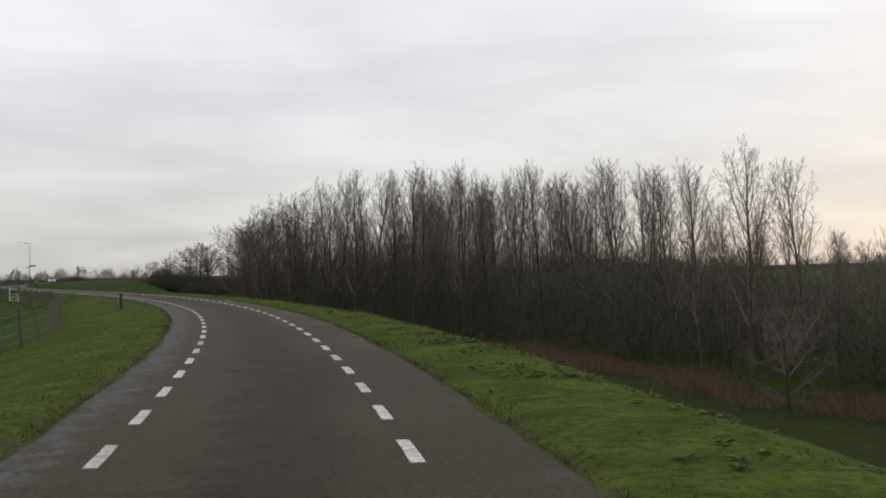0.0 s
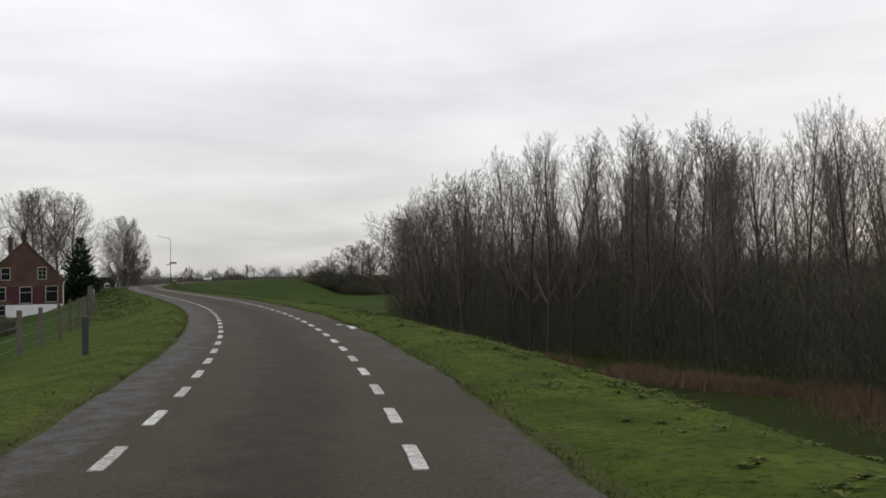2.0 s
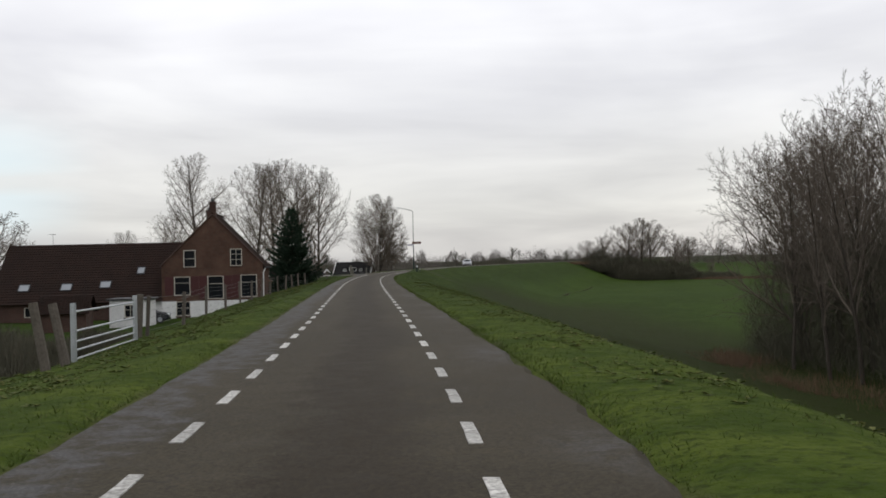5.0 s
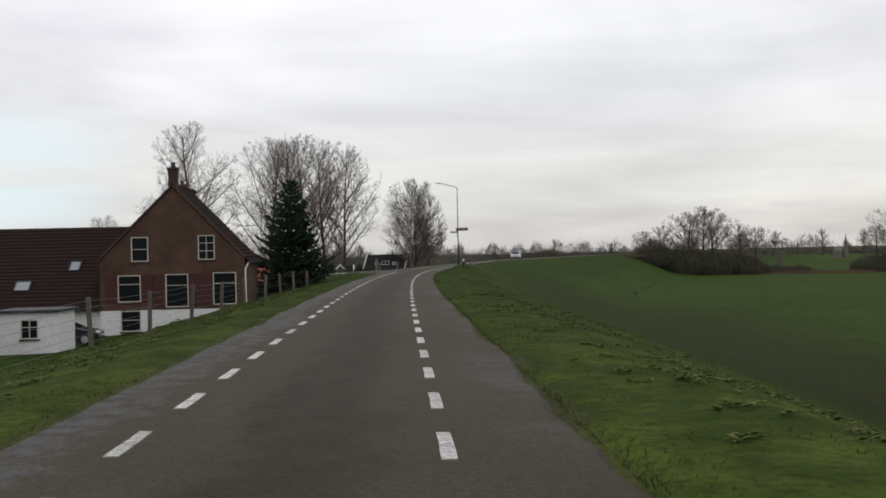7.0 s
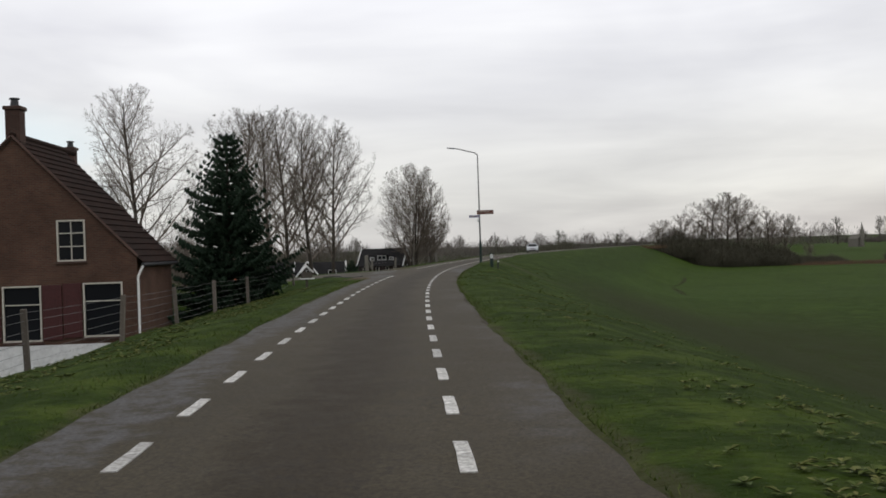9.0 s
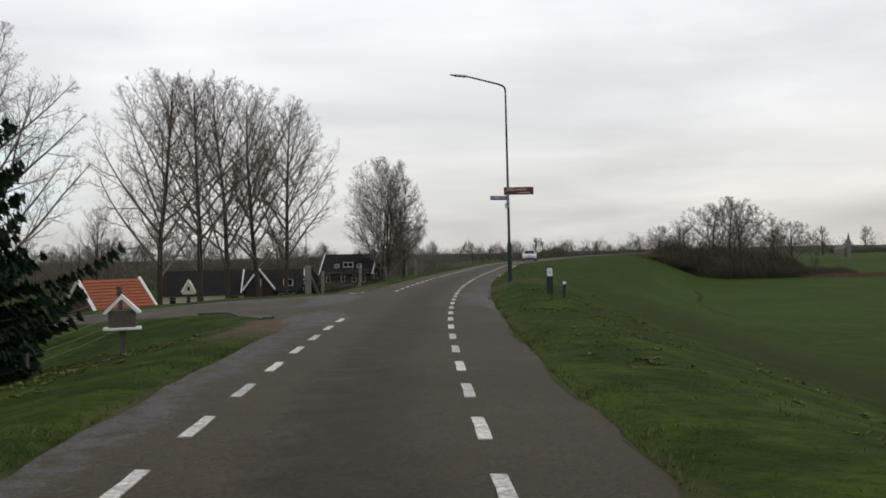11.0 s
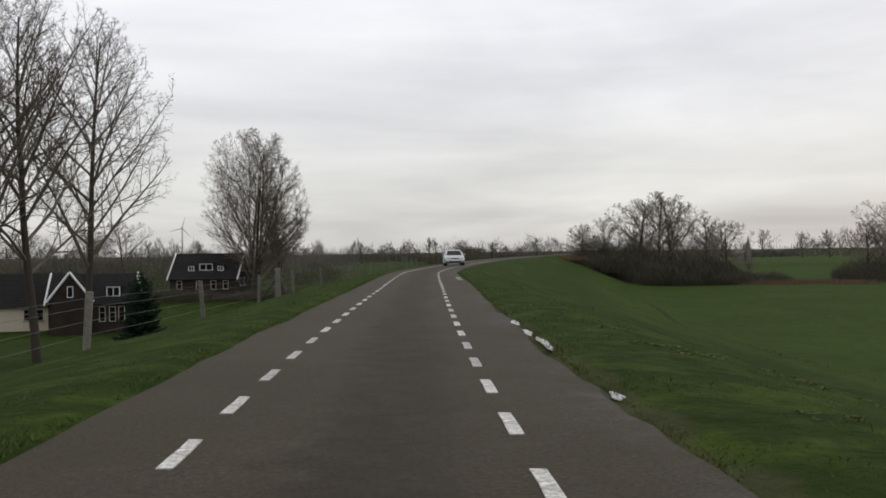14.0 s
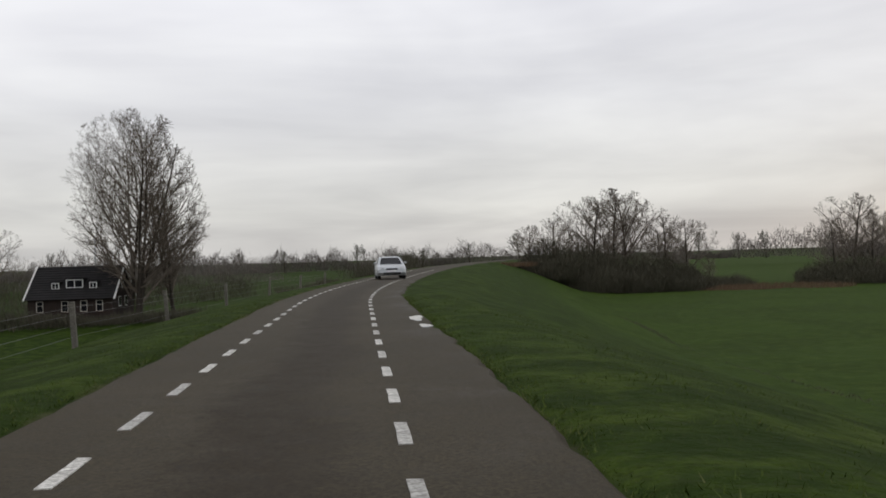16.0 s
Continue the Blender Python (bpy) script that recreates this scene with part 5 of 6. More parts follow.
part("drainpipe", bm, M_WHITE, farm, "pale downpipe on the corner")


def chimney(parent, x, y, z0, z1, w):
    c = part("chimney", box_bm(x - w, x + w, y - w, y + w, z0, z1 - 0.2, 0.01), M_BRICK_DARK, parent, "brick chimney stack")
    part("chimney_cap", box_bm(x - w - 0.06, x + w + 0.06, y - w - 0.06, y + w + 0.06, z1 - 0.19, z1 - 0.05, 0.015), M_BRICK_DARK, c)
    bm = bmesh.new()
    tube(bm, (x, y, z1 - 0.05), (x, y, z1 + 0.22), 0.16, 0.13, 10)
    tube(bm, (x, y, z1 + 0.22), (x, y, z1 + 0.27), 0.19, 0.19, 10)
    part("chimney_pot", bm, M_DARKMETAL, c)


chimney(farm, APX, HY + 0.37, APZ - 0.7, 7.0, 0.27)
window(farm, "window", *HOLES[0][:2], *HOLES[0][2:], HY)
for i, h in enumerate(HOLES[1:5]):
    window(farm, "window", *h[:2], *h[2:], HY, bars=(0.36, 0.68) if i == 0 else (0.66,), mull=(0.5,) if i == 0 else ())
window(farm, "window", *HOLES[5][:2], *HOLES[5][2:], HY, bars=(0.55,))
for a, b, z0, z1 in ((2.75, 3.5, -1.46, 0.22), (5.03, 5.75, -1.46, 0.22), (5.78, 6.45, -1.80, 0.24), (7.97, 8.68, -1.80, 0.24), (8.72, 9.40, -1.74, 0.28)):
    sh = part("shutter", box_bm(a, b, HY - 0.06, HY - 0.015, z0, z1, 0.008), M_SHUTTER, farm, "dark red wooden shutter")
    for k in range(2):
        zc = z0 + (z1 - z0) * (0.27 + 0.46 * k)
        part("panel", box_bm(a + 0.10, b - 0.10, HY - 0.072, HY - 0.058, zc - 0.30, zc + 0.30, 0.008), M_SHUTTER, sh)

# the barn wing, with its ridge along the dike
barn = thing("barn", pose(0.32, -1.0, 0.2), "long low barn wing with a dark clay-tiled roof and four skylights", "barn")
BX0, BX1, BY0, BY1, BRZ, BEZ = -12.3, 2.44, 158.3, 168.5, 3.45, -1.95
part("roof", roof_tiles(bmesh.new(), (BX0 - 0.3, BY0 - 0.5, BEZ), (BX1 + 0.0, BY0 - 0.5, BEZ), (BX0 - 0.3, 163.4, BRZ), (BX1 + 2.2, 163.4, BRZ), 24), M_TILE_RED, barn, "dark red-brown tiled roof")
part("rear_roof", roof_tiles(bmesh.new(), (BX0 - 0.3, BY1 + 0.5, BEZ), (BX1, BY1 + 0.5, BEZ), (BX0 - 0.3, 163.4, BRZ), (BX1, 163.4, BRZ), 24), M_TILE_RED, barn)
bm = bmesh.new()
for a, b in ((BX0, -9.6), (-8.4, -5.6), (-4.4, -2.2)):
    box(bm, a, b, BY0, BY0 + 0.3, HG - 0.6, BEZ + 0.5)
for a, b in ((-9.6, -8.4), (-5.6, -4.4), (-2.2, -1.0)):
    box(bm, a, b, BY0 + 0.002, BY0 + 0.298, HG - 0.6, -3.1)
    box(bm, a, b, BY0 + 0.002, BY0 + 0.298, -2.2, BEZ + 0.5)
part("front_wall", bm, M_BRICK_DARK, barn, "dark brick wall")
part("end_wall", box_bm(-1.0, BX1 - 0.004, BY0, BY0 + 0.3, HG - 0.6, BEZ + 0.5), M_PLINTH, barn, "whitewashed wall")
part("rear_wall", box_bm(BX0, BX1 - 0.004, BY1 - 0.3, BY1, HG - 0.6, BEZ + 0.5), M_BRICK_DARK, barn)
for x0 in (BX0,):
    bm = bmesh.new()
    prism(bm, [(BY0 + 0.3, HG - 0.6), (BY1 - 0.3, HG - 0.6), (BY1 - 0.3, BEZ + 0.4), (163.4, BRZ - 0.05), (BY0 + 0.3, BEZ + 0.4)], 0, 0.3)
    w = part("gable_wall", bm, M_BRICK_DARK, barn)
    w.matrix_local = Matrix(((0, 1, 0, x0), (1, 0, 0, 0), (0, 0, 1, 0), (0, 0, 0, 1)))
for a in (-9.6, -5.6, -2.2):
    window(barn, "window", a, a + 1.2, -3.1, -2.2, BY0, bars=(), mull=(0.5,), sill=False)
slope = math.atan2(BRZ - BEZ, 163.4 - BY0 + 0.5)
for x, z in ((-9.9, -0.6), (-6.2, -0.6), (-2.8, -0.45), (0.1, 0.75)):
    yy = BY0 - 0.5 + (z - BEZ) / math.tan(slope)
    sk = new("skylight")
    sk.parent = barn
    sk.matrix_local = pose(x, yy, z + 0.10, math.degrees(slope), 0, 0)
    wd = 0.5 if x < 0 else 0.36
    bm = bmesh.new()
    for q in ((-wd, -wd + 0.07, -0.45, 0.45), (wd - 0.07, wd, -0.45, 0.45), (-wd, wd, -0.45, -0.38), (-wd, wd, 0.38, 0.45)):
        box(bm, q[0], q[1], q[2], q[3], -0.06, 0.07)
    part("skylight_frame", bm, M_DARKMETAL, sk)
    part("pane", box_bm(-wd + 0.07, wd - 0.07, -0.38, 0.38, 0.02, 0.04), M_SKYLIGHT, sk)
bm = bmesh.new()
tube(bm, (-8.6, 163.4, BRZ - 0.1), (-8.6, 163.4, BRZ + 1.1), 0.02, 0.015, 6)
for k in range(4):
    tube(bm, (-8.95 + 0.05 * k, 163.4 - 0.3 + 0.2 * k, BRZ + 1.0), (-8.25 - 0.05 * k, 163.4 - 0.3 + 0.2 * k, BRZ + 1.0), 0.008, 0.008, 4)
tube(bm, (-8.6, 163.05, BRZ + 1.0), (-8.6, 164.05, BRZ + 1.0), 0.01, 0.01, 4)
part("antenna", bm, M_DARKMETAL, barn, "thin roof antenna")

chimney(barn, 4.65, 171.6, -1.0, 6.95, 0.25)
part("rear_gable", prism(bmesh.new(), [(2.8, -3.9), (6.5, -3.9), (6.5, 1.6), (4.65, 3.6), (2.8, 1.6)], 169.2, 172.6), M_BRICK_DARK, barn)

# ---- fence and gate along the house side ----
post_me = {}


def fence_post(parent, s, lat, h, w, lean, material):
    x, y, a = on_line(s, lat)
    z = land_at(x, y)
    key = (round(h, 2), round(w, 3), material.name)
    if key not in post_me:
        bm = box_bm(-w, w, -w, w, -0.4, h, 0.012)
        me = bpy.data.meshes.new("post")
        bm.to_mesh(me); bm.free()
        me.materials.append(material)
        post_me[key] = me
    ob = new("post", post_me[key])
    ob.parent = parent
    ob.matrix_world = pose(x, y, z, lean[0], lean[1], math.degrees(a) + lean[0] * 3)
    return Vector((x, y, z))


def wire_run(parent, pts, heights, r=0.004):
    for h in heights:
        bm = bmesh.new()
        for a, b in zip(pts, pts[1:]):
            m = (a + b) / 2 + Vector((0, 0, h - 0.02))
            tube(bm, a + Vector((0, 0, h)), m, r, r, 3, False)
            tube(bm, m, b + Vector((0, 0, h)), r, r, 3, False)
        part("wire", bm, M_WIRE, parent)


prng = random.Random(41)


def fence(s0, s1, step, lat0, lat1, h, w, label, heights, material=None):
    f = thing("fence", pose(0, 0, 0), label, "fence")
    pts = []
    s = s0
    while s <= s1:
        lat = lat0 + (lat1 - lat0) * (s - s0) / (s1 - s0)
        pts.append(fence_post(f, s + prng.uniform(-0.25, 0.25), lat, h, w, (prng.uniform(-4, 4), prng.uniform(-4, 4)), material or M_WOOD_POST))
        s += step
    wire_run(f, pts, heights)
    return pts


fence(4, 78, 3.7, -7.2, -7.1, 1.15, 0.055, "weathered wooden post-and-wire fence along the dike meadow", (0.25, 0.5, 0.75, 1.0))
fence(88.0, 163, 5.2, -7.0, -7.6, 1.12, 0.052, "wooden posts with wire netting above the farmyard", (0.15, 0.32, 0.5, 0.7, 0.9, 1.05))
fence(187, 290, 10.6, -7.9, -8.2, 1.25, 0.07, "pale concrete fence posts with wire above the polder", (0.3, 0.6, 0.9, 1.1), M_CONCRETE)

# sturdy corner posts with a brace, by the gate and by the side road
gate_posts = thing("gate_posts", pose(0, 0, 0), "thick leaning wooden posts beside the steel gate", "post")
for s, lat, hh, ln in ((79.2, -6.95, 1.3, (2, -9)), (79.9, -6.8, 1.25, (-3, -12)), (87.6, -7.2, 1.2, (3, 4))):
    x, y, a = on_line(s, lat)
    bm = tube(bmesh.new(), (0, 0, -0.4), (0, 0, hh), 0.10, 0.085, 9)
    o = part("post", bm, M_WOOD_POST, gate_posts)
    o.matrix_local = pose(x, y, land_at(x, y), ln[0], ln[1], 0)
for x, y in ((19.4, 186.3), (26.0, 229.6)):
    z = land_at(x, y)
    corner = thing("fence_brace", pose(x, y, z), "thick concrete fence post with two slanting braces", "post", "braced posts")
    part("post", box_bm(-0.12, 0.12, -0.12, 0.12, -0.4, 1.32, 0.02), M_CONCRETE, corner)
    part("brace", tube(bmesh.new(), (0.05, 0.05, 1.0), (0.5, 1.3, -0.25), 0.07, 0.07, 8), M_CONCRETE, corner)
    part("brace", tube(bmesh.new(), (-0.12, 0.0, 0.75), (-1.0, 0.3, -0.55), 0.03, 0.03, 6), M_BLACK, corner, "thin black strut")

gate = thing("field_gate", pose(0, 0, 0), "galvanised tubular steel field gate, closed", "gate")
ga, gb = on_line(80.9, -6.95), on_line(86.6, -7.05)
zA, zB = land_at(ga[0], ga[1]) - 0.13, land_at(gb[0], gb[1]) - 0.13
A, B = Vector((ga[0], ga[1], zA)), Vector((gb[0], gb[1], zB))
for q in (A, B):
    part("gate_post", tube(bmesh.new(), q + Vector((0, 0, -0.4)), q + Vector((0, 0, 1.34)), 0.058, 0.058, 10), M_STEEL, gate)
dirv = (B - A).normalized()
A2, B2 = A + dirv * 0.12, B - dirv * 0.12
for h in (0.18, 0.36, 0.54, 0.76, 1.16):
    part("rail", tube(bmesh.new(), A2 + Vector((0, 0, h)), B2 + Vector((0, 0, h)), 0.022 if h < 1.2 else 0.032, 0.022 if h < 1.2 else 0.032, 8), M_STEEL, gate)
for q in (A2, B2):
    part("stile", tube(bmesh.new(), q + Vector((0, 0, 0.2)), q + Vector((0, 0, 1.2)), 0.032, 0.032, 8), M_STEEL, gate)

# ---- the street lamp with its signs ----
LX, LY = 26.80, 181.2
LZ = land_at(LX, LY)
lamp = thing("street_lamp", pose(LX, LY, LZ), "dark green street lamp with a bent arm and signs", "street lamp")
part("base_section", tube_path(bmesh.new(), [(0, 0, -0.4), (0, 0, 1.25), (0, 0, 1.36)], [0.085, 0.080, 0.055], 14), M_GREEN, lamp, "thick dark green lower section")
part("door", box_bm(-0.045, 0.045, -0.090, -0.078, 0.35, 0.85, 0.004), M_GREEN, lamp)
part("pole", tube_path(bmesh.new(), [(0, 0, 1.30), (0.01, 0.1, 4.3), (0.02, 0.2, 6.77)], [0.050, 0.038, 0.030], 12), M_DARKMETAL, lamp, "slender dark upper pole")
arm = [(0.02, 0.2, 6.72), (0.0, 0.2, 6.84), (-0.07, 0.2, 6.92), (-0.22, 0.2, 6.98), (-1.35, 0.2, 7.27)]
part("arm", tube_path(bmesh.new(), arm, [0.034, 0.034, 0.033, 0.032, 0.026], 10), M_DARKMETAL, lamp)
bm = bmesh.new()
head = [(-1.30, 0.035, 0.035), (-1.45, 0.09, 0.05), (-1.75, 0.10, 0.045), (-1.95, 0.05, 0.02)]
rings = []
for x, w, t in head:
    zc = 7.27 + (-1.35 - x) * 0.10
    rings.append([bm.verts.new((x, 0.2 + w * math.cos(i * math.pi / 4), zc + t * math.sin(i * math.pi / 4))) for i in range(8)])
for a, b in zip(rings, rings[1:]):
    for i in range(8):
        bm.faces.new((a[i], a[(i + 1) % 8], b[(i + 1) % 8], b[i]))
bm.faces.new(rings[0]); bm.faces.new(rings[-1][::-1])
bmesh.ops.recalc_face_normals(bm, faces=bm.faces)
lum = part("luminaire", bm, M_STEEL, lamp, "flat grey lamp head")
part("diffuser", box_bm(-1.78, -1.48, 0.13, 0.27, 7.265, 7.282, 0.004), M_LAMPGLASS, lum)
for h in (2.60, 2.75, 2.92, 3.02):
    part("clamp", tube(bmesh.new(), (-0.01, 0.05, h), (-0.01, 0.05, h + 0.05), 0.062, 0.062, 12), M_STEEL, lamp)


def bars(parent, rows, y, material):
    """Unreadable lettering as plain bars: x0, x1, z0, z1."""
    for x0, x1, z0, z1 in rows:
        part("lettering_bar", box_bm(x0, x1, y - 0.003, y, z0, z1), material, parent)


brown = thing("direction_sign", pose(LX + 0.07, LY - 0.05, LZ + 3.02), "brown direction sign with white icons and lettering bars", "sign")
part("panel", box_bm(-0.24, 0.82, -0.075, -0.052, 0, 0.27, 0.006), M_BROWN, brown)
bm = bmesh.new()
for q in ((-0.24, 0.82, 0.0, 0.008), (-0.24, 0.82, 0.262, 0.27), (-0.24, -0.232, 0.008, 0.262), (0.812, 0.82, 0.008, 0.262)):
    box(bm, q[0], q[1], -0.082, -0.076, q[2], q[3])
part("rim", bm, M_SIGNDIM, brown)
part("icon_plate", box_bm(-0.13, 0.17, -0.082, -0.0765, 0.14, 0.245), M_SIGNDIM, brown)
for i in range(3):
    part("icon", box_bm(-0.105 + i * 0.095, -0.045 + i * 0.095, -0.087, -0.083, 0.165, 0.22), M_BROWN, brown)
bars(brown, ((0.20, 0.56, 0.16, 0.205), (0.26, 0.30, 0.05, 0.09), (0.34, 0.70, 0.055, 0.09)), -0.077, M_SIGNDIM)
bm = bmesh.new()
vs = [bm.verts.new(p) for p in ((-0.21, -0.083, 0.135), (-0.15, -0.083, 0.18), (-0.165, -0.083, 0.135), (-0.15, -0.083, 0.09))]
bm.faces.new(vs)
part("arrow", bm, M_SIGNDIM, brown)

blue = thing("street_name_sign", pose(LX - 0.02, LY - 0.02, LZ + 2.83, 0, 0, 24), "blue street name sign with white lettering bars", "sign")
part("panel", box_bm(-0.74, -0.02, -0.03, -0.012, 0, 0.155, 0.004), M_BLUE, blue)
bm = bmesh.new()
for q in ((-0.74, -0.02, 0.0, 0.010), (-0.74, -0.02, 0.145, 0.155), (-0.74, -0.73, 0.01, 0.145), (-0.03, -0.02, 0.01, 0.145)):
    box(bm, q[0], q[1], -0.036, -0.031, q[2], q[3])
part("rim", bm, M_SIGNWHITE, blue)
bars(blue, ((-0.69, -0.63, 0.05, 0.105), (-0.58, -0.34, 0.045, 0.115), (-0.29, -0.10, 0.05, 0.10)), -0.031, M_SIGNDIM)
plate = thing("small_sign_plate", pose(LX - 0.06, LY - 0.02, LZ + 2.55, 0, 0, 62), "small blank white sign plate on the lamp post", "sign")
part("panel", box_bm(-0.20, -0.02, -0.02, -0.006, 0, 0.18, 0.004), M_STEEL, plate)

# ---- bollards by the field track ----
BX, BY = 26.70, 173.4
bz = land_at(BX, BY)
bol = thing("bollard", pose(BX, BY, bz, 0, 0, -6), "dark green square bollard with a white route panel", "bollard")
part("body", box_bm(-0.090, 0.090, -0.06, 0.06, -0.3, 0.72, 0.012), M_GREEN, bol)
part("panel", box_bm(-0.072, 0.072, -0.066, -0.0605, 0.47, 0.69, 0.003), M_SIGNWHITE, bol, "white route panel")
part("lettering_bar", box_bm(-0.028, 0.028, -0.070, -0.0665, 0.54, 0.61), M_STEEL, bol)
part("lettering_bar", box_bm(-0.018, 0.018, -0.070, -0.0665, 0.63, 0.655), M_STEEL, bol)
part("cap", box_bm(-0.094, 0.094, -0.064, 0.064, 0.721, 0.745, 0.008), M_BLACK, bol)
bx2, by2 = 26.98, 172.9
mk = thing("marker_post", pose(bx2, by2, land_at(bx2, by2), 0, 3, 0), "short dark marker post with a white band", "post")
part("body", tube(bmesh.new(), (0, 0, -0.3), (0, 0, 0.46), 0.04, 0.038, 10), M_BLACK, mk)
part("band", tube(bmesh.new(), (0, 0, 0.36), (0, 0, 0.43), 0.042, 0.042, 10), M_SIGNWHITE, mk)
px, py, _h = on_line(38.0, -4.6)
part("post", box_bm(-0.06, 0.06, -0.06, 0.06, -0.3, 0.72, 0.01), M_DARKMETAL, thing("marker_post", pose(px, py, land_at(px, py)), "short dark marker post on the verge of the bend", "post"))
# a black rubber strip lies along the broken corner of the side road
strip = thing("rubber_strip", pose(0, 0, 0), "black rubber strip lying along the corner of the side road", "edging")
pts = smooth_line([(17.5, 172.3), (18.4, 171.55), (18.95, 170.75), (19.35, 169.9), (19.7, 168.8)], 0.25)
part("strip", tube_path(bmesh.new(), [(q.x, q.y, land_at(q.x, q.y) + 0.03) for q in pts], [0.028] * len(pts), 6), M_BLACK, strip)
# letter box like a little house on the verge by the side road
mbx, mby = 17.2, 166.0
mb = thing("letter_box", pose(mbx, mby, land_at(mbx, mby), 0, 0, 12), "small white house-shaped letter box on a post", "letter box")
part("post", box_bm(-0.05, 0.05, -0.05, 0.05, -0.3, 0.55, 0.008), M_WOOD_POST, mb)
part("body", prism(bmesh.new(), [(-0.24, 0.55), (0.24, 0.55), (0.24, 0.85), (-0.24, 0.85)], -0.16, 0.16), M_WOOD_POST, mb)
part("roof", prism(bmesh.new(), [(-0.34, 0.82), (0, 1.16), (0.34, 0.82), (0.28, 0.80), (0, 1.08), (-0.28, 0.80)], -0.22, 0.22), M_WHITE, mb, "white pitched lid")
part("tray", box_bm(-0.34, 0.34, -0.22, 0.22, 0.50, 0.545, 0.01), M_WHITE, mb)

# ---- the farms in the polder ----


def cottage(name, x, y, z, yaw, L, W, wall_h, rise, walls, tiles, label, wins, end_wins=(), dormers=(), boards=True, cross=None, chim=True):
    """A house with its ridge along its own x: walls with openings, roof, bargeboards, windows, dormers."""
    hs = thing(name, pose(x, y, z, 0, 0, yaw), label, "house")
    hl, hw = L / 2, W / 2
    xs = sorted({-hl, hl, *[w[0] for w in wins], *[w[1] for w in wins]})
    bm = bmesh.new()
    for a, b in zip(xs, xs[1:]):
        cut = [w for w in wins if w[0] <= a + 1e-6 and w[1] >= b - 1e-6]
        if cut:
            box(bm, a, b, -hw, -hw + 0.3, -0.8, cut[0][2])
            box(bm, a, b, -hw, -hw + 0.3, cut[0][3], wall_h)
        else:
            box(bm, a, b, -hw, -hw + 0.3, -0.8, wall_h)
    part("front_wall", bm, walls, hs)
    part("rear_wall", box_bm(-hl, hl, hw - 0.3, hw, -0.8, wall_h), walls, hs)
    for sx in (-1, 1):
        bm = prism(bmesh.new(), [(-hw + 0.3, -0.8), (hw - 0.3, -0.8), (hw - 0.3, wall_h), (0, wall_h + rise - 0.15), (-hw + 0.3, wall_h)], 0, 0.3)
        o = part("gable_wall", bm, walls, hs)
        x0 = hl - 0.3 if sx > 0 else -hl
        o.matrix_local = Matrix(((0, 1, 0, x0), (1, 0, 0, 0), (0, 0, 1, 0), (0, 0, 0, 1)))
    for sy in (-1, 1):
        bm = bmesh.new()
        roof_tiles(bm, (-hl - 0.3, sy * (hw + 0.4), wall_h - 0.35), (hl + 0.3, sy * (hw + 0.4), wall_h - 0.35), (-hl - 0.3, 0, wall_h + rise), (hl + 0.3, 0, wall_h + rise), 14)
        part("roof", bm, tiles, hs)
    if boards:
        for sx in (-1, 1):
            for sy in (-1, 1):
                bm = bmesh.new()
                p, q = Vector((sx * (hl + 0.33), sy * (hw + 0.42), wall_h - 0.36)), Vector((sx * (hl + 0.33), 0, wall_h + rise + 0.06))
                tube(bm, p, q, 0.13, 0.13, 4)
                part("bargeboard", bm, M_WHITE, hs, "white bargeboard")
    for w in wins:
        window(hs, "window", *w[:2], *w[2:4], -hw, bars=(0.6,), mull=())
    for w in end_wins:
        h = new("window")
        h.parent = hs
        h.matrix_local = pose(hl, w[0], w[1], 0, 0, 90)
        part("window_frame", box_bm(-w[2], w[2], -0.04, 0.0, 0, w[3], 0.01), M_WHITE, h)
        part("pane", box_bm(-w[2] + 0.09, w[2] - 0.09, -0.05, -0.042, 0.09, w[3] - 0.09), M_GLASS, h)
    for dx, dz, dw, dh in dormers:
        d = new("dormer")
        d.parent = hs
        yd = -(hw + 0.4) * (1 - (dz - wall_h + 0.35) / (rise + 0.35))
        d.matrix_local = pose(dx, yd, dz)
        part("cheeks", box_bm(-dw, dw, 0.0, 1.6, -0.1, dh, 0.01), tiles, d)
        part("window_frame", box_bm(-dw, dw, -0.06, -0.004, -0.05, dh + 0.05, 0.01), M_WHITE, d)
        part("pane", box_bm(-dw + 0.12, -0.05, -0.075, -0.062, 0.08, dh - 0.08), M_GLASS, d)
        part("pane", box_bm(0.05, dw - 0.12, -0.075, -0.062, 0.08, dh - 0.08), M_GLASS, d)
        part("dormer_roof", box_bm(-dw - 0.15, dw + 0.15, -0.2, 1.9, dh + 0.055, dh + 0.16, 0.01), tiles, d)
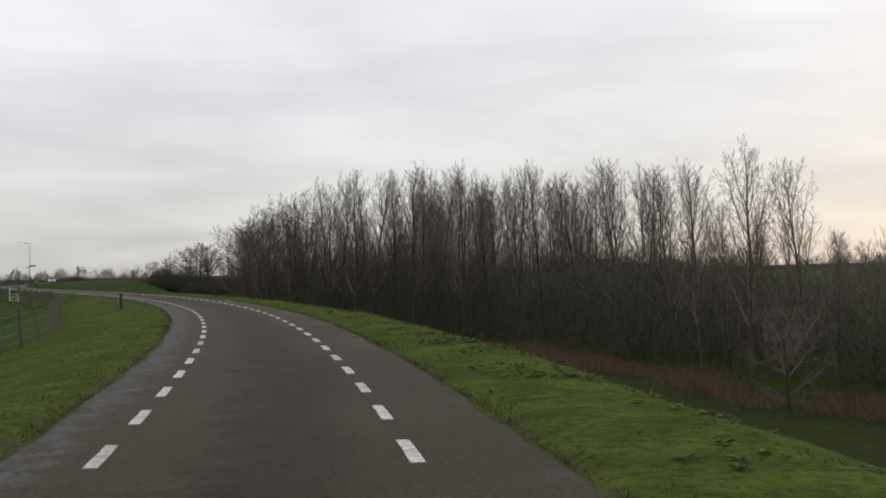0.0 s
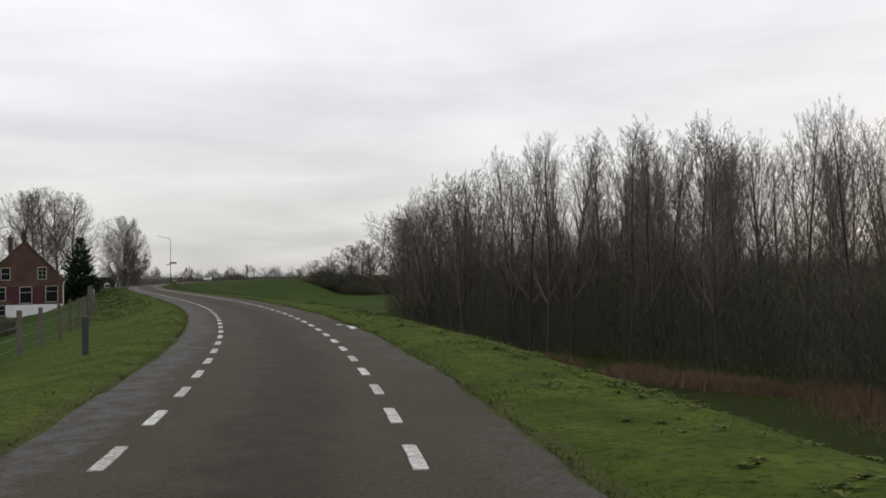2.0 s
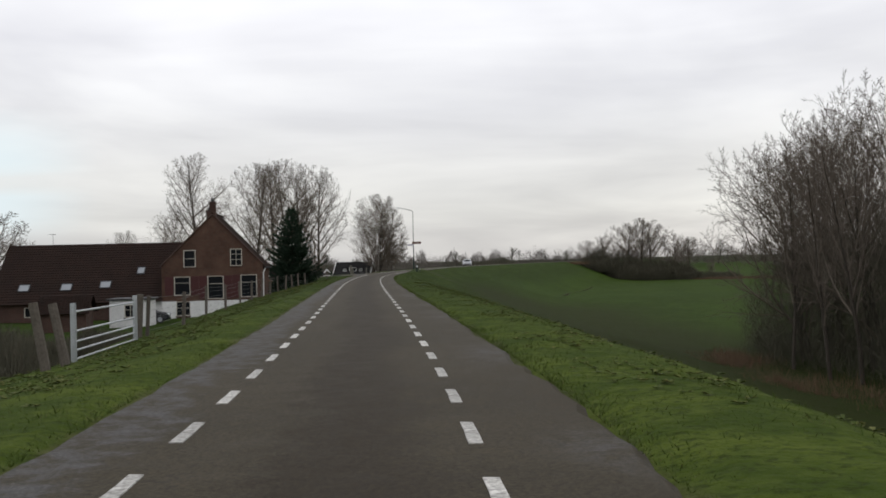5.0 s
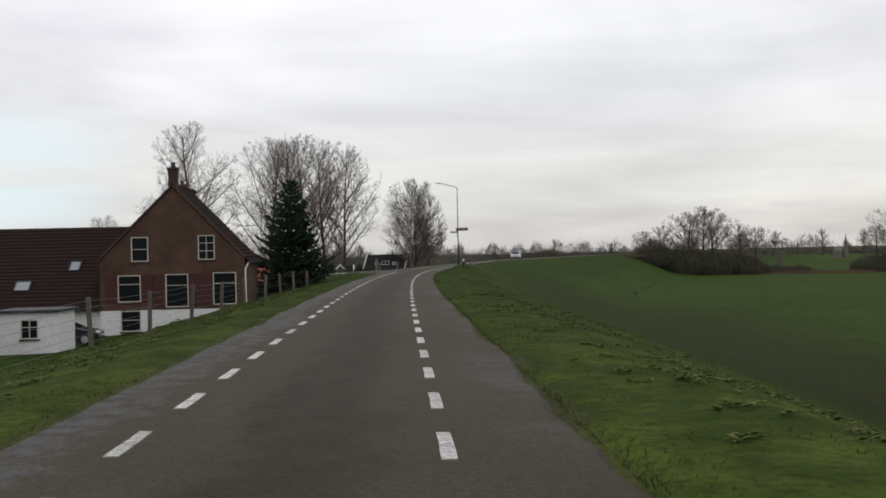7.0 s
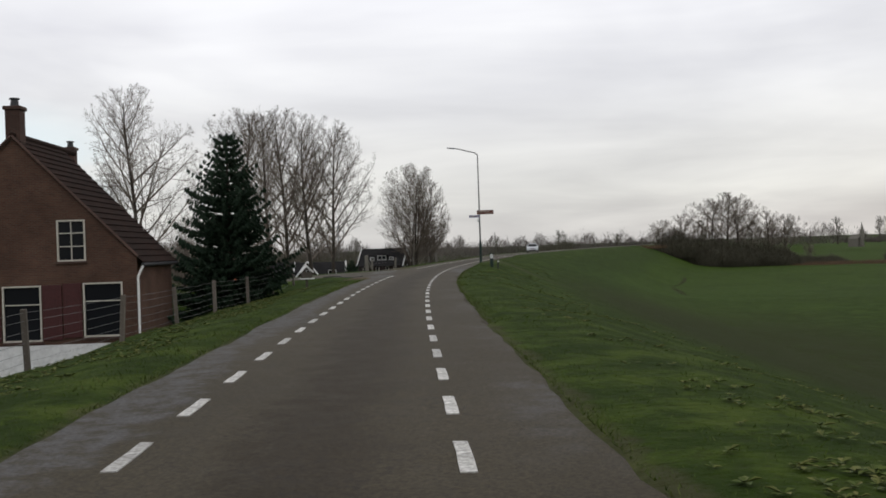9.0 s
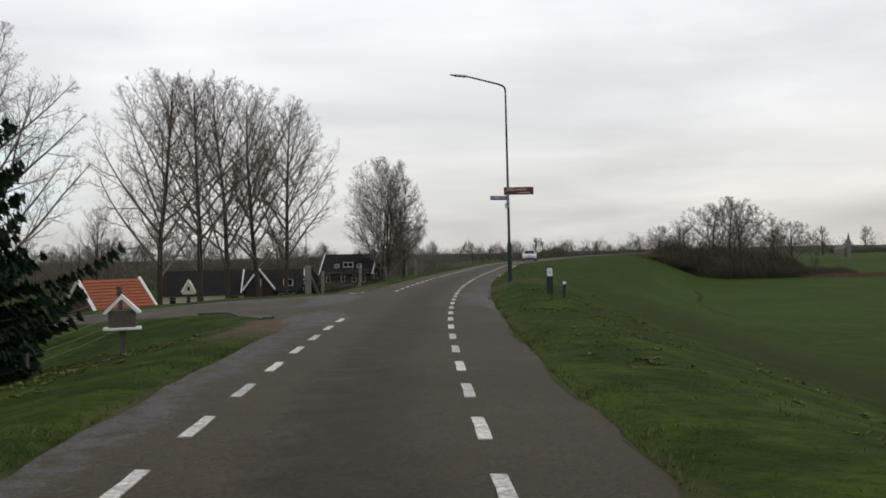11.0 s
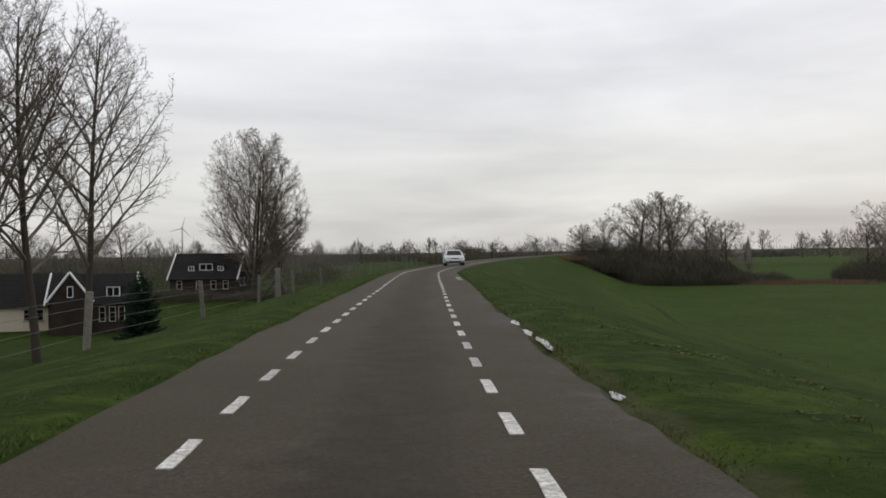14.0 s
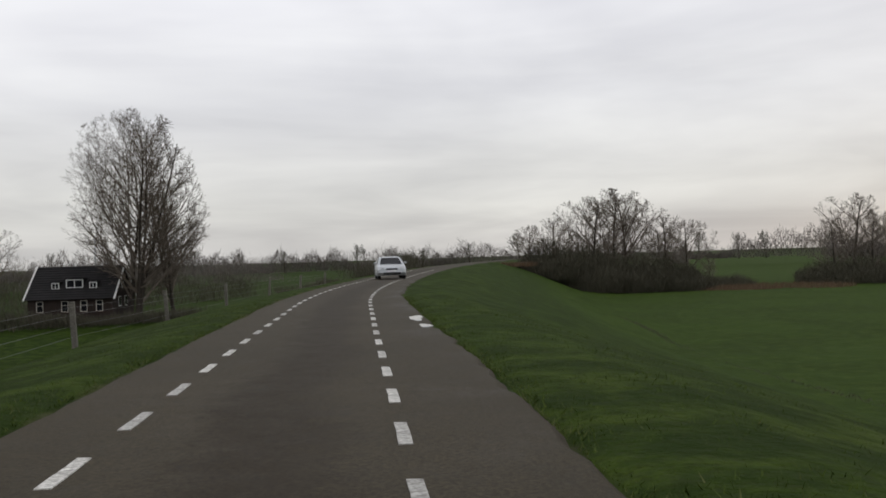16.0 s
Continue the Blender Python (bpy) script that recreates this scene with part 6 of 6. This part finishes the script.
    if cross:
        cx, cw, ch, ctop = cross
        cg = new("cross_gable")
        cg.parent = hs
        part("gable_wall", prism(bmesh.new(), [(cx - cw, -0.8), (cx + cw, -0.8), (cx + cw, ch), (cx, ctop), (cx - cw, ch)], -hw - 0.9, -hw - 0.6), walls, cg)
        for sy in (-1, 1):
            bm = bmesh.new()
            roof_tiles(bm, (cx + sy * (cw + 0.3), -hw - 1.1, ch - 0.3), (cx + sy * (cw + 0.3), 0, ch - 0.3), (cx, -hw - 1.1, ctop + 0.1), (cx, 0, ctop + 0.1), 10)
            part("roof", bm, tiles, cg)
            bm = bmesh.new()
            tube(bm, (cx + sy * (cw + 0.4), -hw - 1.12, ch - 0.35), (cx, -hw - 1.12, ctop + 0.15), 0.13, 0.13, 4)
            part("bargeboard", bm, M_WHITE, cg, "white bargeboard")
            part("side_wall", box_bm(*sorted((cx + sy * cw, cx + sy * (cw - 0.3))), -hw - 0.6, -hw - 0.004, -0.8, ch - 0.1), walls, cg)
        part("pane", box_bm(cx - 0.25, cx + 0.25, -hw - 0.93, -hw - 0.903, ch + 0.2, ch + 1.3), M_GLASS, cg)
        part("window_frame", box_bm(cx - 0.33, cx + 0.33, -hw - 0.925, -hw - 0.901, ch + 0.12, ch + 1.38), M_WHITE, cg)
    if chim:
        chimney(hs, hl - 0.8, 0, wall_h + rise - 0.5, wall_h + rise + 0.9, 0.3)
    return hs


cottage("white_cottage", -4.2, 306.2, -6.75, 0, 13.2, 6.4, 2.55, 3.6, M_CREAM, M_TILE_DARK, "low cream-plastered cottage with a dark roof", ((-5.6, -4.5, 0.9, 2.0), (-2.9, -2.2, 0.9, 2.0), (-0.6, -0.1, 1.1, 1.9), (3.2, 5.4, 0.7, 2.0)), boards=False, chim=False)
small_gable = thing("porch_gable", pose(-6.6, 302.6, -6.75), "small white gable on the cream cottage", "gable")
part("gable_wall", prism(bmesh.new(), [(-1.0, 2.4), (1.0, 2.4), (1.0, 2.9), (0, 4.55), (-1.0, 2.9)], -0.2, 1.8), M_CREAM, small_gable)
for sx in (-1, 1):
    part("bargeboard", tube(bmesh.new(), (sx * 1.15, -0.26, 2.75), (0, -0.26, 4.75), 0.10, 0.10, 4), M_WHITE, small_gable)
part("pane", box_bm(-0.2, 0.2, -0.225, -0.202, 3.0, 3.6), M_GLASS, small_gable)
cottage("brick_house", 7.0, 302.5, -6.9, 0, 9.0, 7.0, 3.1, 3.1, M_BRICK_BLACK, M_TILE_DARK, "dark brick house with white bargeboards and a dormer", ((0.9, 1.6, 0.8, 2.5), (2.0, 2.7, 0.8, 2.5), (3.0, 3.7, 0.8, 2.5)), dormers=((2.4, 3.6, 0.75, 1.1),), cross=(-2.0, 2.1, 3.5, 6.3), chim=False)
cottage("farm_with_black_roof", 18.8, 334.0, -4.6, -14, 9.8, 8.0, 2.6, 3.5, M_BRICK_BLACK, M_TILE_DARK, "brick farmhouse with a black roof and white bargeboards", ((-3.9, -3.1, 0.8, 2.1), (-1.0, -0.2, 0.8, 2.1), (1.2, 2.0, 0.8, 2.1), (3.0, 3.8, 0.8, 2.1)), end_wins=((-1.2, 1.2, 0.5, 1.2), (1.2, 1.2, 0.5, 1.2), (0.0, 3.4, 0.45, 1.1)), dormers=((-2.0, 3.5, 0.45, 0.7), (0.2, 3.6, 1.0, 0.95), (2.4, 3.5, 0.45, 0.7)), chim=False)
shed = cottage("orange_roofed_barn", 5.0, 211.6, -4.7, 46, 3.8, 5.0, 2.4, 2.4, M_BRICK_DARK, M_TILE_ORANGE, "small barn with a bright orange tiled roof", (), chim=False)
cottage("red_tiled_shed", -1.3, 143.0, land_at(-1.3, 143.0), 4, 3.2, 2.6, 1.7, 1.0, M_BRICK_DARK, M_TILE_RED, "low shed with a weathered red tiled roof", (), boards=False, chim=False)
# whitewashed lean-to with a flat roof in the farmyard
ax, ay = 2.5, 147.3
az = land_at(ax, ay)
annex = thing("lean_to", pose(ax, ay, az), "small whitewashed lean-to with a flat dark roof and one window", "shed")
bm = bmesh.new()
for q in ((-1.5, -0.35, -0.8, 2.1), (0.55, 1.5, -0.8, 2.1), (-0.35, 0.55, -0.8, 0.75), (-0.35, 0.55, 1.75, 2.1)):
    box(bm, q[0], q[1], -1.3, -1.1, q[2], q[3])
part("front_wall", bm, M_PLINTH, annex, "whitewashed wall")
for x0 in (-1.5, 1.3):
    part("side_wall", box_bm(x0, x0 + 0.2, -1.1, 1.3, -0.8, 2.1), M_PLINTH, annex)
part("rear_wall", box_bm(-1.3, 1.3, 1.1, 1.3, -0.8, 2.1), M_PLINTH, annex)
part("roof", box_bm(-1.7, 1.7, -1.5, 1.5, 2.104, 2.24, 0.02), M_DARKMETAL, annex, "flat dark roof")
window(annex, "window", -0.35, 0.55, 0.75, 1.75, -1.3, bars=(0.6,), mull=(0.5,))
# a small wind turbine and a church far off
turbine = thing("wind_turbine", pose(-36.0, 1080.0, -5.0), "slender grey wind turbine on the horizon", "wind turbine")
part("tower", tube(bmesh.new(), (0, 0, -1), (0, 0, 30), 0.9, 0.5, 10), M_STEEL, turbine)
part("nacelle", box_bm(-0.8, 0.8, -2.2, 1.6, 29.6, 31.2, 0.2), M_STEEL, turbine)
for k in range(3):
    a = radians(75 + 120 * k)
    part("blade", tube(bmesh.new(), (0, -2.4, 30.4), (11 * math.cos(a), -2.4, 30.4 + 11 * math.sin(a)), 0.55, 0.12, 6), M_STEEL, turbine)
# the church takes the light concrete grey to imitate haze over the distance
church = thing("church", pose(306.0, 688.0, -6.0, 0, 0, 20), "distant church with a pointed spire, greyed as by haze", "church")
part("tower", box_bm(-0.9, 0.9, -0.9, 0.9, -1, 9.6, 0.1), M_CONCRETE, church)
part("spire", tube(bmesh.new(), (0, 0, 9.6), (0, 0, 14.2), 1.15, 0.08, 4), M_CONCRETE, church)
part("nave", prism(bmesh.new(), [(-2.2, -1), (2.2, -1), (2.2, 4.0), (0, 6.0), (-2.2, 4.0)], 1.4, 9), M_CONCRETE, church)
# dark conifers in the gardens
for i, (x, y, h, r) in enumerate(((13.6, 288.0, 6.8, 2.5), (-13.2, 299.0, 6.2, 1.6), (-16.4, 300.0, 5.6, 1.5))):
    v, f = spruce_mesh(20 + i, h, r, 0.45)
    con = thing("garden_conifer", pose(x, y, land_at(x, y)), "dense dark garden conifer", "tree", "garden conifers")
    part("crown", mesh_of("conifer_crown", v, f, M_NEEDLE), None, con)
    part("trunk", tube(bmesh.new(), (0, 0, -0.4), (0, 0, h * 0.9), 0.12, 0.02, 8), M_BARK_DARK, con)

# ---- cars ----


def car(x, y, z, yaw, paint, label, width=1.74, length=4.1, height=1.46):
    c = thing("car", pose(x, y, z, 0, 0, yaw), label, "car")
    hw, hl = width / 2, length / 2
    prof = [(-hl, 0.42), (-hl + 0.02, 0.62), (-hl + 0.35, 0.80), (-hl + 1.05, 0.93), (-hl + 1.9, 1.33), (-hl + 2.4, height), (hl - 0.9, height - 0.02), (hl - 0.25, 1.05), (hl - 0.03, 0.86), (hl, 0.45), (hl - 0.1, 0.26), (-hl + 0.15, 0.24)]
    bm = bmesh.new()
    rows = []
    for g, k, dz in ((-1.0, 0.93, -0.02), (-0.88, 0.985, 0.0), (-0.4, 1.0, 0.015), (0.4, 1.0, 0.015), (0.88, 0.985, 0.0), (1.0, 0.93, -0.02)):
        row = []
        for yy, zz in prof:
            tuck = 1.0 - 0.26 * max(0.0, (zz - 0.90) / 0.5)
            row.append(bm.verts.new((g * hw * tuck, yy * k, zz + (dz if zz > 0.6 else 0))))
        rows.append(row)
    n = len(prof)
    for a, b in zip(rows, rows[1:]):
        for i in range(n):
            bm.faces.new((a[i], a[(i + 1) % n], b[(i + 1) % n], b[i]))
    bm.faces.new(rows[0][::-1]); bm.faces.new(rows[-1])
    bmesh.ops.recalc_face_normals(bm, faces=bm.faces)
    body = part("body", bm, paint, c)

    def quad(name, pts, material, parent, off):
        b2 = bmesh.new()
        vs = [b2.verts.new(p) for p in pts]
        b2.faces.new(vs)
        ext = bmesh.ops.extrude_face_region(b2, geom=b2.faces[:])
        bmesh.ops.translate(b2, verts=[q for q in ext["geom"] if isinstance(q, bmesh.types.BMVert)], vec=off)
        bmesh.ops.recalc_face_normals(b2, faces=b2.faces)
        return part(name, b2, material, parent)

    quad("windscreen", [(-0.70, -hl + 1.10, 0.965), (0.70, -hl + 1.10, 0.965), (0.56, -hl + 1.92, 1.355), (-0.56, -hl + 1.92, 1.355)], M_GLASS, body, (0, -0.02, 0.02))
    quad("rear_window", [(-0.56, hl - 0.24, 1.07), (0.56, hl - 0.24, 1.07), (0.48, hl - 0.72, 1.38), (-0.48, hl - 0.72, 1.38)], M_GLASS, body, (0, 0.03, 0.03))
    for sx in (-1, 1):
        quad("side_window", [(sx * hw * 0.985, -hl + 1.35, 0.98), (sx * hw * 0.985, hl - 0.55, 0.98), (sx * hw * 0.84, hl - 0.95, 1.36), (sx * hw * 0.84, -hl + 1.95, 1.36)], M_GLASS, body, (sx * 0.012, 0, 0.004))
        h = quad("headlight", [(sx * 0.78, -hl + 0.10, 0.64), (sx * 0.46, -hl + 0.005, 0.62), (sx * 0.50, -hl + 0.02, 0.76), (sx * 0.76, -hl + 0.24, 0.80)], M_LAMPGLASS, body, (0, -0.03, 0.01))
        quad("tail_light", [(sx * 0.80, hl - 0.03, 0.74), (sx * 0.55, hl + 0.0, 0.74), (sx * 0.55, hl - 0.03, 0.90), (sx * 0.78, hl - 0.06, 0.90)], M_REDLAMP, body, (0, 0.02, 0.0))
        part("mirror", box_bm(*sorted((sx * (hw - 0.02), sx * (hw + 0.17))), -hl + 1.42, -hl + 1.52, 0.97, 1.10, 0.02), paint, c)
        for yy in (-hl + 0.78, hl - 0.76):
            w = new("wheel")
            w.parent = c
            w.matrix_local = pose(sx * (hw - 0.10), yy, 0.31)
            part("tyre", tube(bmesh.new(), (-0.10, 0, 0), (0.10, 0, 0), 0.31, 0.31, 20), M_RUBBER, w)
            part("rim", tube(bmesh.new(), (sx * 0.101, 0, 0), (sx * 0.112, 0, 0), 0.20, 0.18, 14), M_STEEL, w)
    part("grille", box_bm(-0.36, 0.36, -hl - 0.012, -hl + 0.03, 0.60, 0.70, 0.01), M_BLACK, body)
    part("bumper_intake", box_bm(-0.55, 0.55, -hl - 0.012, -hl + 0.06, 0.30, 0.44, 0.01), M_BLACK, body)
    part("number_plate_bar", box_bm(-0.26, 0.26, -hl - 0.02, -hl - 0.004, 0.47, 0.57), M_SIGNWHITE, body)
    return c


cx, cy, ch = on_line(265, -0.95)
car(cx, cy, 0.015, math.degrees(ch) + 9.0, M_CARSILVER, "silver hatchback coming along the dike road", 1.78, 4.2, 1.43)
car(2.6, 151.0, land_at(2.6, 151.0), 96, M_CARDARK, "dark car parked in the farmyard")

# ---- patches, puddles and mud ----


def blob(name, s, lat, ls, lw, z, material, label, category, seed, kind="", on_land=False):
    """An irregular flat patch, ls metres along the road and lw across."""
    rng = random.Random(seed)
    ph = [rng.uniform(0, 6.28) for _ in range(4)]
    v, f = [], []
    x0, y0, _h = on_line(s, lat)
    rings = [0.0, 0.5, 0.85, 1.0]
    n = 28
    v.append((x0, y0, z + (land_at(x0, y0) if on_land else 0)))
    for r in rings[1:]:
        for i in range(n):
            a = 6.283 * i / n
            k = r * (1 + 0.22 * math.sin(2 * a + ph[0]) + 0.16 * math.sin(3 * a + ph[1]) + 0.10 * math.sin(5 * a + ph[2]) + 0.07 * math.sin(9 * a + ph[3]))
            x, y, _h = on_line(s + math.cos(a) * ls * 0.5 * k, lat + math.sin(a) * lw * 0.5 * k)
            zz = z + (land_at(x, y) if on_land else 0) - (0.006 if r == 1.0 else 0)
            v.append((x, y, zz))
    for i in range(n):
        f.append((0, 1 + i, 1 + (i + 1) % n))
    for q in range(2):
        for i in range(n):
            a, b = 1 + q * n + i, 1 + q * n + (i + 1) % n
            f.append((a, a + n, b + n, b))
    return tagged(new(name, mesh_of(name, v, f, material, True)), label, category, kind=kind)


for i, (s, lat, ls, lw) in enumerate(((42.8, 0.88, 1.3, 0.22), (44.1, 0.72, 0.5, 0.14), (190.4, 1.12, 1.7, 0.15), (192.2, 1.08, 1.2, 0.12), (194.3, 1.08, 1.3, 0.14), (185.4, 1.10, 0.6, 0.10), (172.2, -3.75, 0.5, 0.22), (172.6, -3.45, 0.4, 0.14), (224.0, 0.95, 1.6, 0.35), (221.5, 1.0, 0.8, 0.3))):
    blob("puddle", s, lat, ls, lw, 0.0135, M_WATER, "shallow puddle at the broken edge of the asphalt", "puddle", 100 + i)
# ---- turf: blades, tufts and weeds on the verges ----


def verge(rng):
    while True:
        s = rng.uniform(-10, 236)
        right = rng.random() < 0.55
        u = rng.random()
        lat = 1.02 + float(bulge_right(s)) + 7.5 * u ** 2.2 if right else -3.08 - float(bulge(s)) - 5.5 * u ** 2.0
        if not right and 156 < s < 181:
            continue
        if right and 169.5 < s < 175.5 and lat < 7:
            continue
        x, y, _h = on_line(s, lat)
        return x, y, lat, s


def turf(n, seed, length, width, rise, name, material, label, edge=False):
    rng = random.Random(seed)
    pts = [verge(rng) for _ in range(n)]
    zs = land([p[0] for p in pts], [p[1] for p in pts])
    it = iter(range(n))

    def where(r):
        i = next(it)
        x, y, lat, s = pts[i]
        k = 0.7 + 0.6 * noise.noise((x * 0.8, y * 0.8, 1)) + 0.35 * noise.noise((x * 3, y * 3, 1))
        return x, y, float(zs[i]) - 0.02, max(0.25, k)
    return slivers(n, rng, where, length, width, rise, name, material, label, "grass")


turf(230000, 51, (0.03, 0.085), (0.004, 0.009), (0.2, 1.3), "grass_blades", M_BLADE, "blades of green verge grass")


wr = random.Random(61)
wspots = []
for i in range(900):
    s, lat = wr.uniform(-6, 200), 2.0 + 4.5 * wr.random() ** 1.4
    if 168 < s < 177:
        continue
    if 120 < s < 215 and wr.random() < 0.6:
        continue
    x, y, _h = on_line(s, lat)
    wspots.append((x, y, wr.uniform(0.15, 0.75), 0.0))
for i in range(900):
    s, lat = wr.uniform(60, 158), -4.3 - 3.4 * wr.random()
    x, y, _h = on_line(s, lat)
    wspots.append((x, y, wr.uniform(0.15, 0.45), 0.0))


def rosettes(spots, seed, name, material, label, category):
    """Low leafy plants: each a ring of folded, kite-shaped leaves that lie close to the turf."""
    rng = random.Random(seed)
    heads = []
    for x, y, r, z in spots:
        for c in range(int(2 + r * 12)):
            a, d = rng.uniform(0, 6.283), r * rng.random() ** 0.5
            heads.append((x + math.cos(a) * d, y + math.sin(a) * d))
    zs = land([h[0] for h in heads], [h[1] for h in heads])
    v, f = [], []
    for (px, py), z in zip(heads, zs):
        z = float(z) + 0.01
        size = rng.uniform(0.6, 1.15)
        for q in range(rng.randint(5, 8)):
            b = rng.uniform(0, 6.283)
            ln, w, up = rng.uniform(0.05, 0.11) * size, rng.uniform(0.014, 0.028) * size, rng.uniform(0.1, 0.5)
            ca, sa = math.cos(b), math.sin(b)
            o = len(v)
            v += [(px, py, z), (px + ca * ln * 0.55 - sa * w, py + sa * ln * 0.55 + ca * w, z + ln * up * 0.7), (px + ca * ln, py + sa * ln, z + ln * up * 0.6), (px + ca * ln * 0.55 + sa * w, py + sa * ln * 0.55 - ca * w, z + ln * up * 0.7)]
            f += [(o, o + 1, o + 2), (o, o + 2, o + 3)]
    return tagged(new(name, mesh_of(name, v, f, material)), label, category, kind="stuff")


M_LEAF = island_mat("weed_leaves", [(0.052, 0.075, 0.013), (0.080, 0.104, 0.020), (0.036, 0.054, 0.010), (0.150, 0.148, 0.046), (0.062, 0.086, 0.015)])
rosettes(wspots, 62, "verge_weeds", M_LEAF, "low leafy weeds scattered over the verge", "weeds")
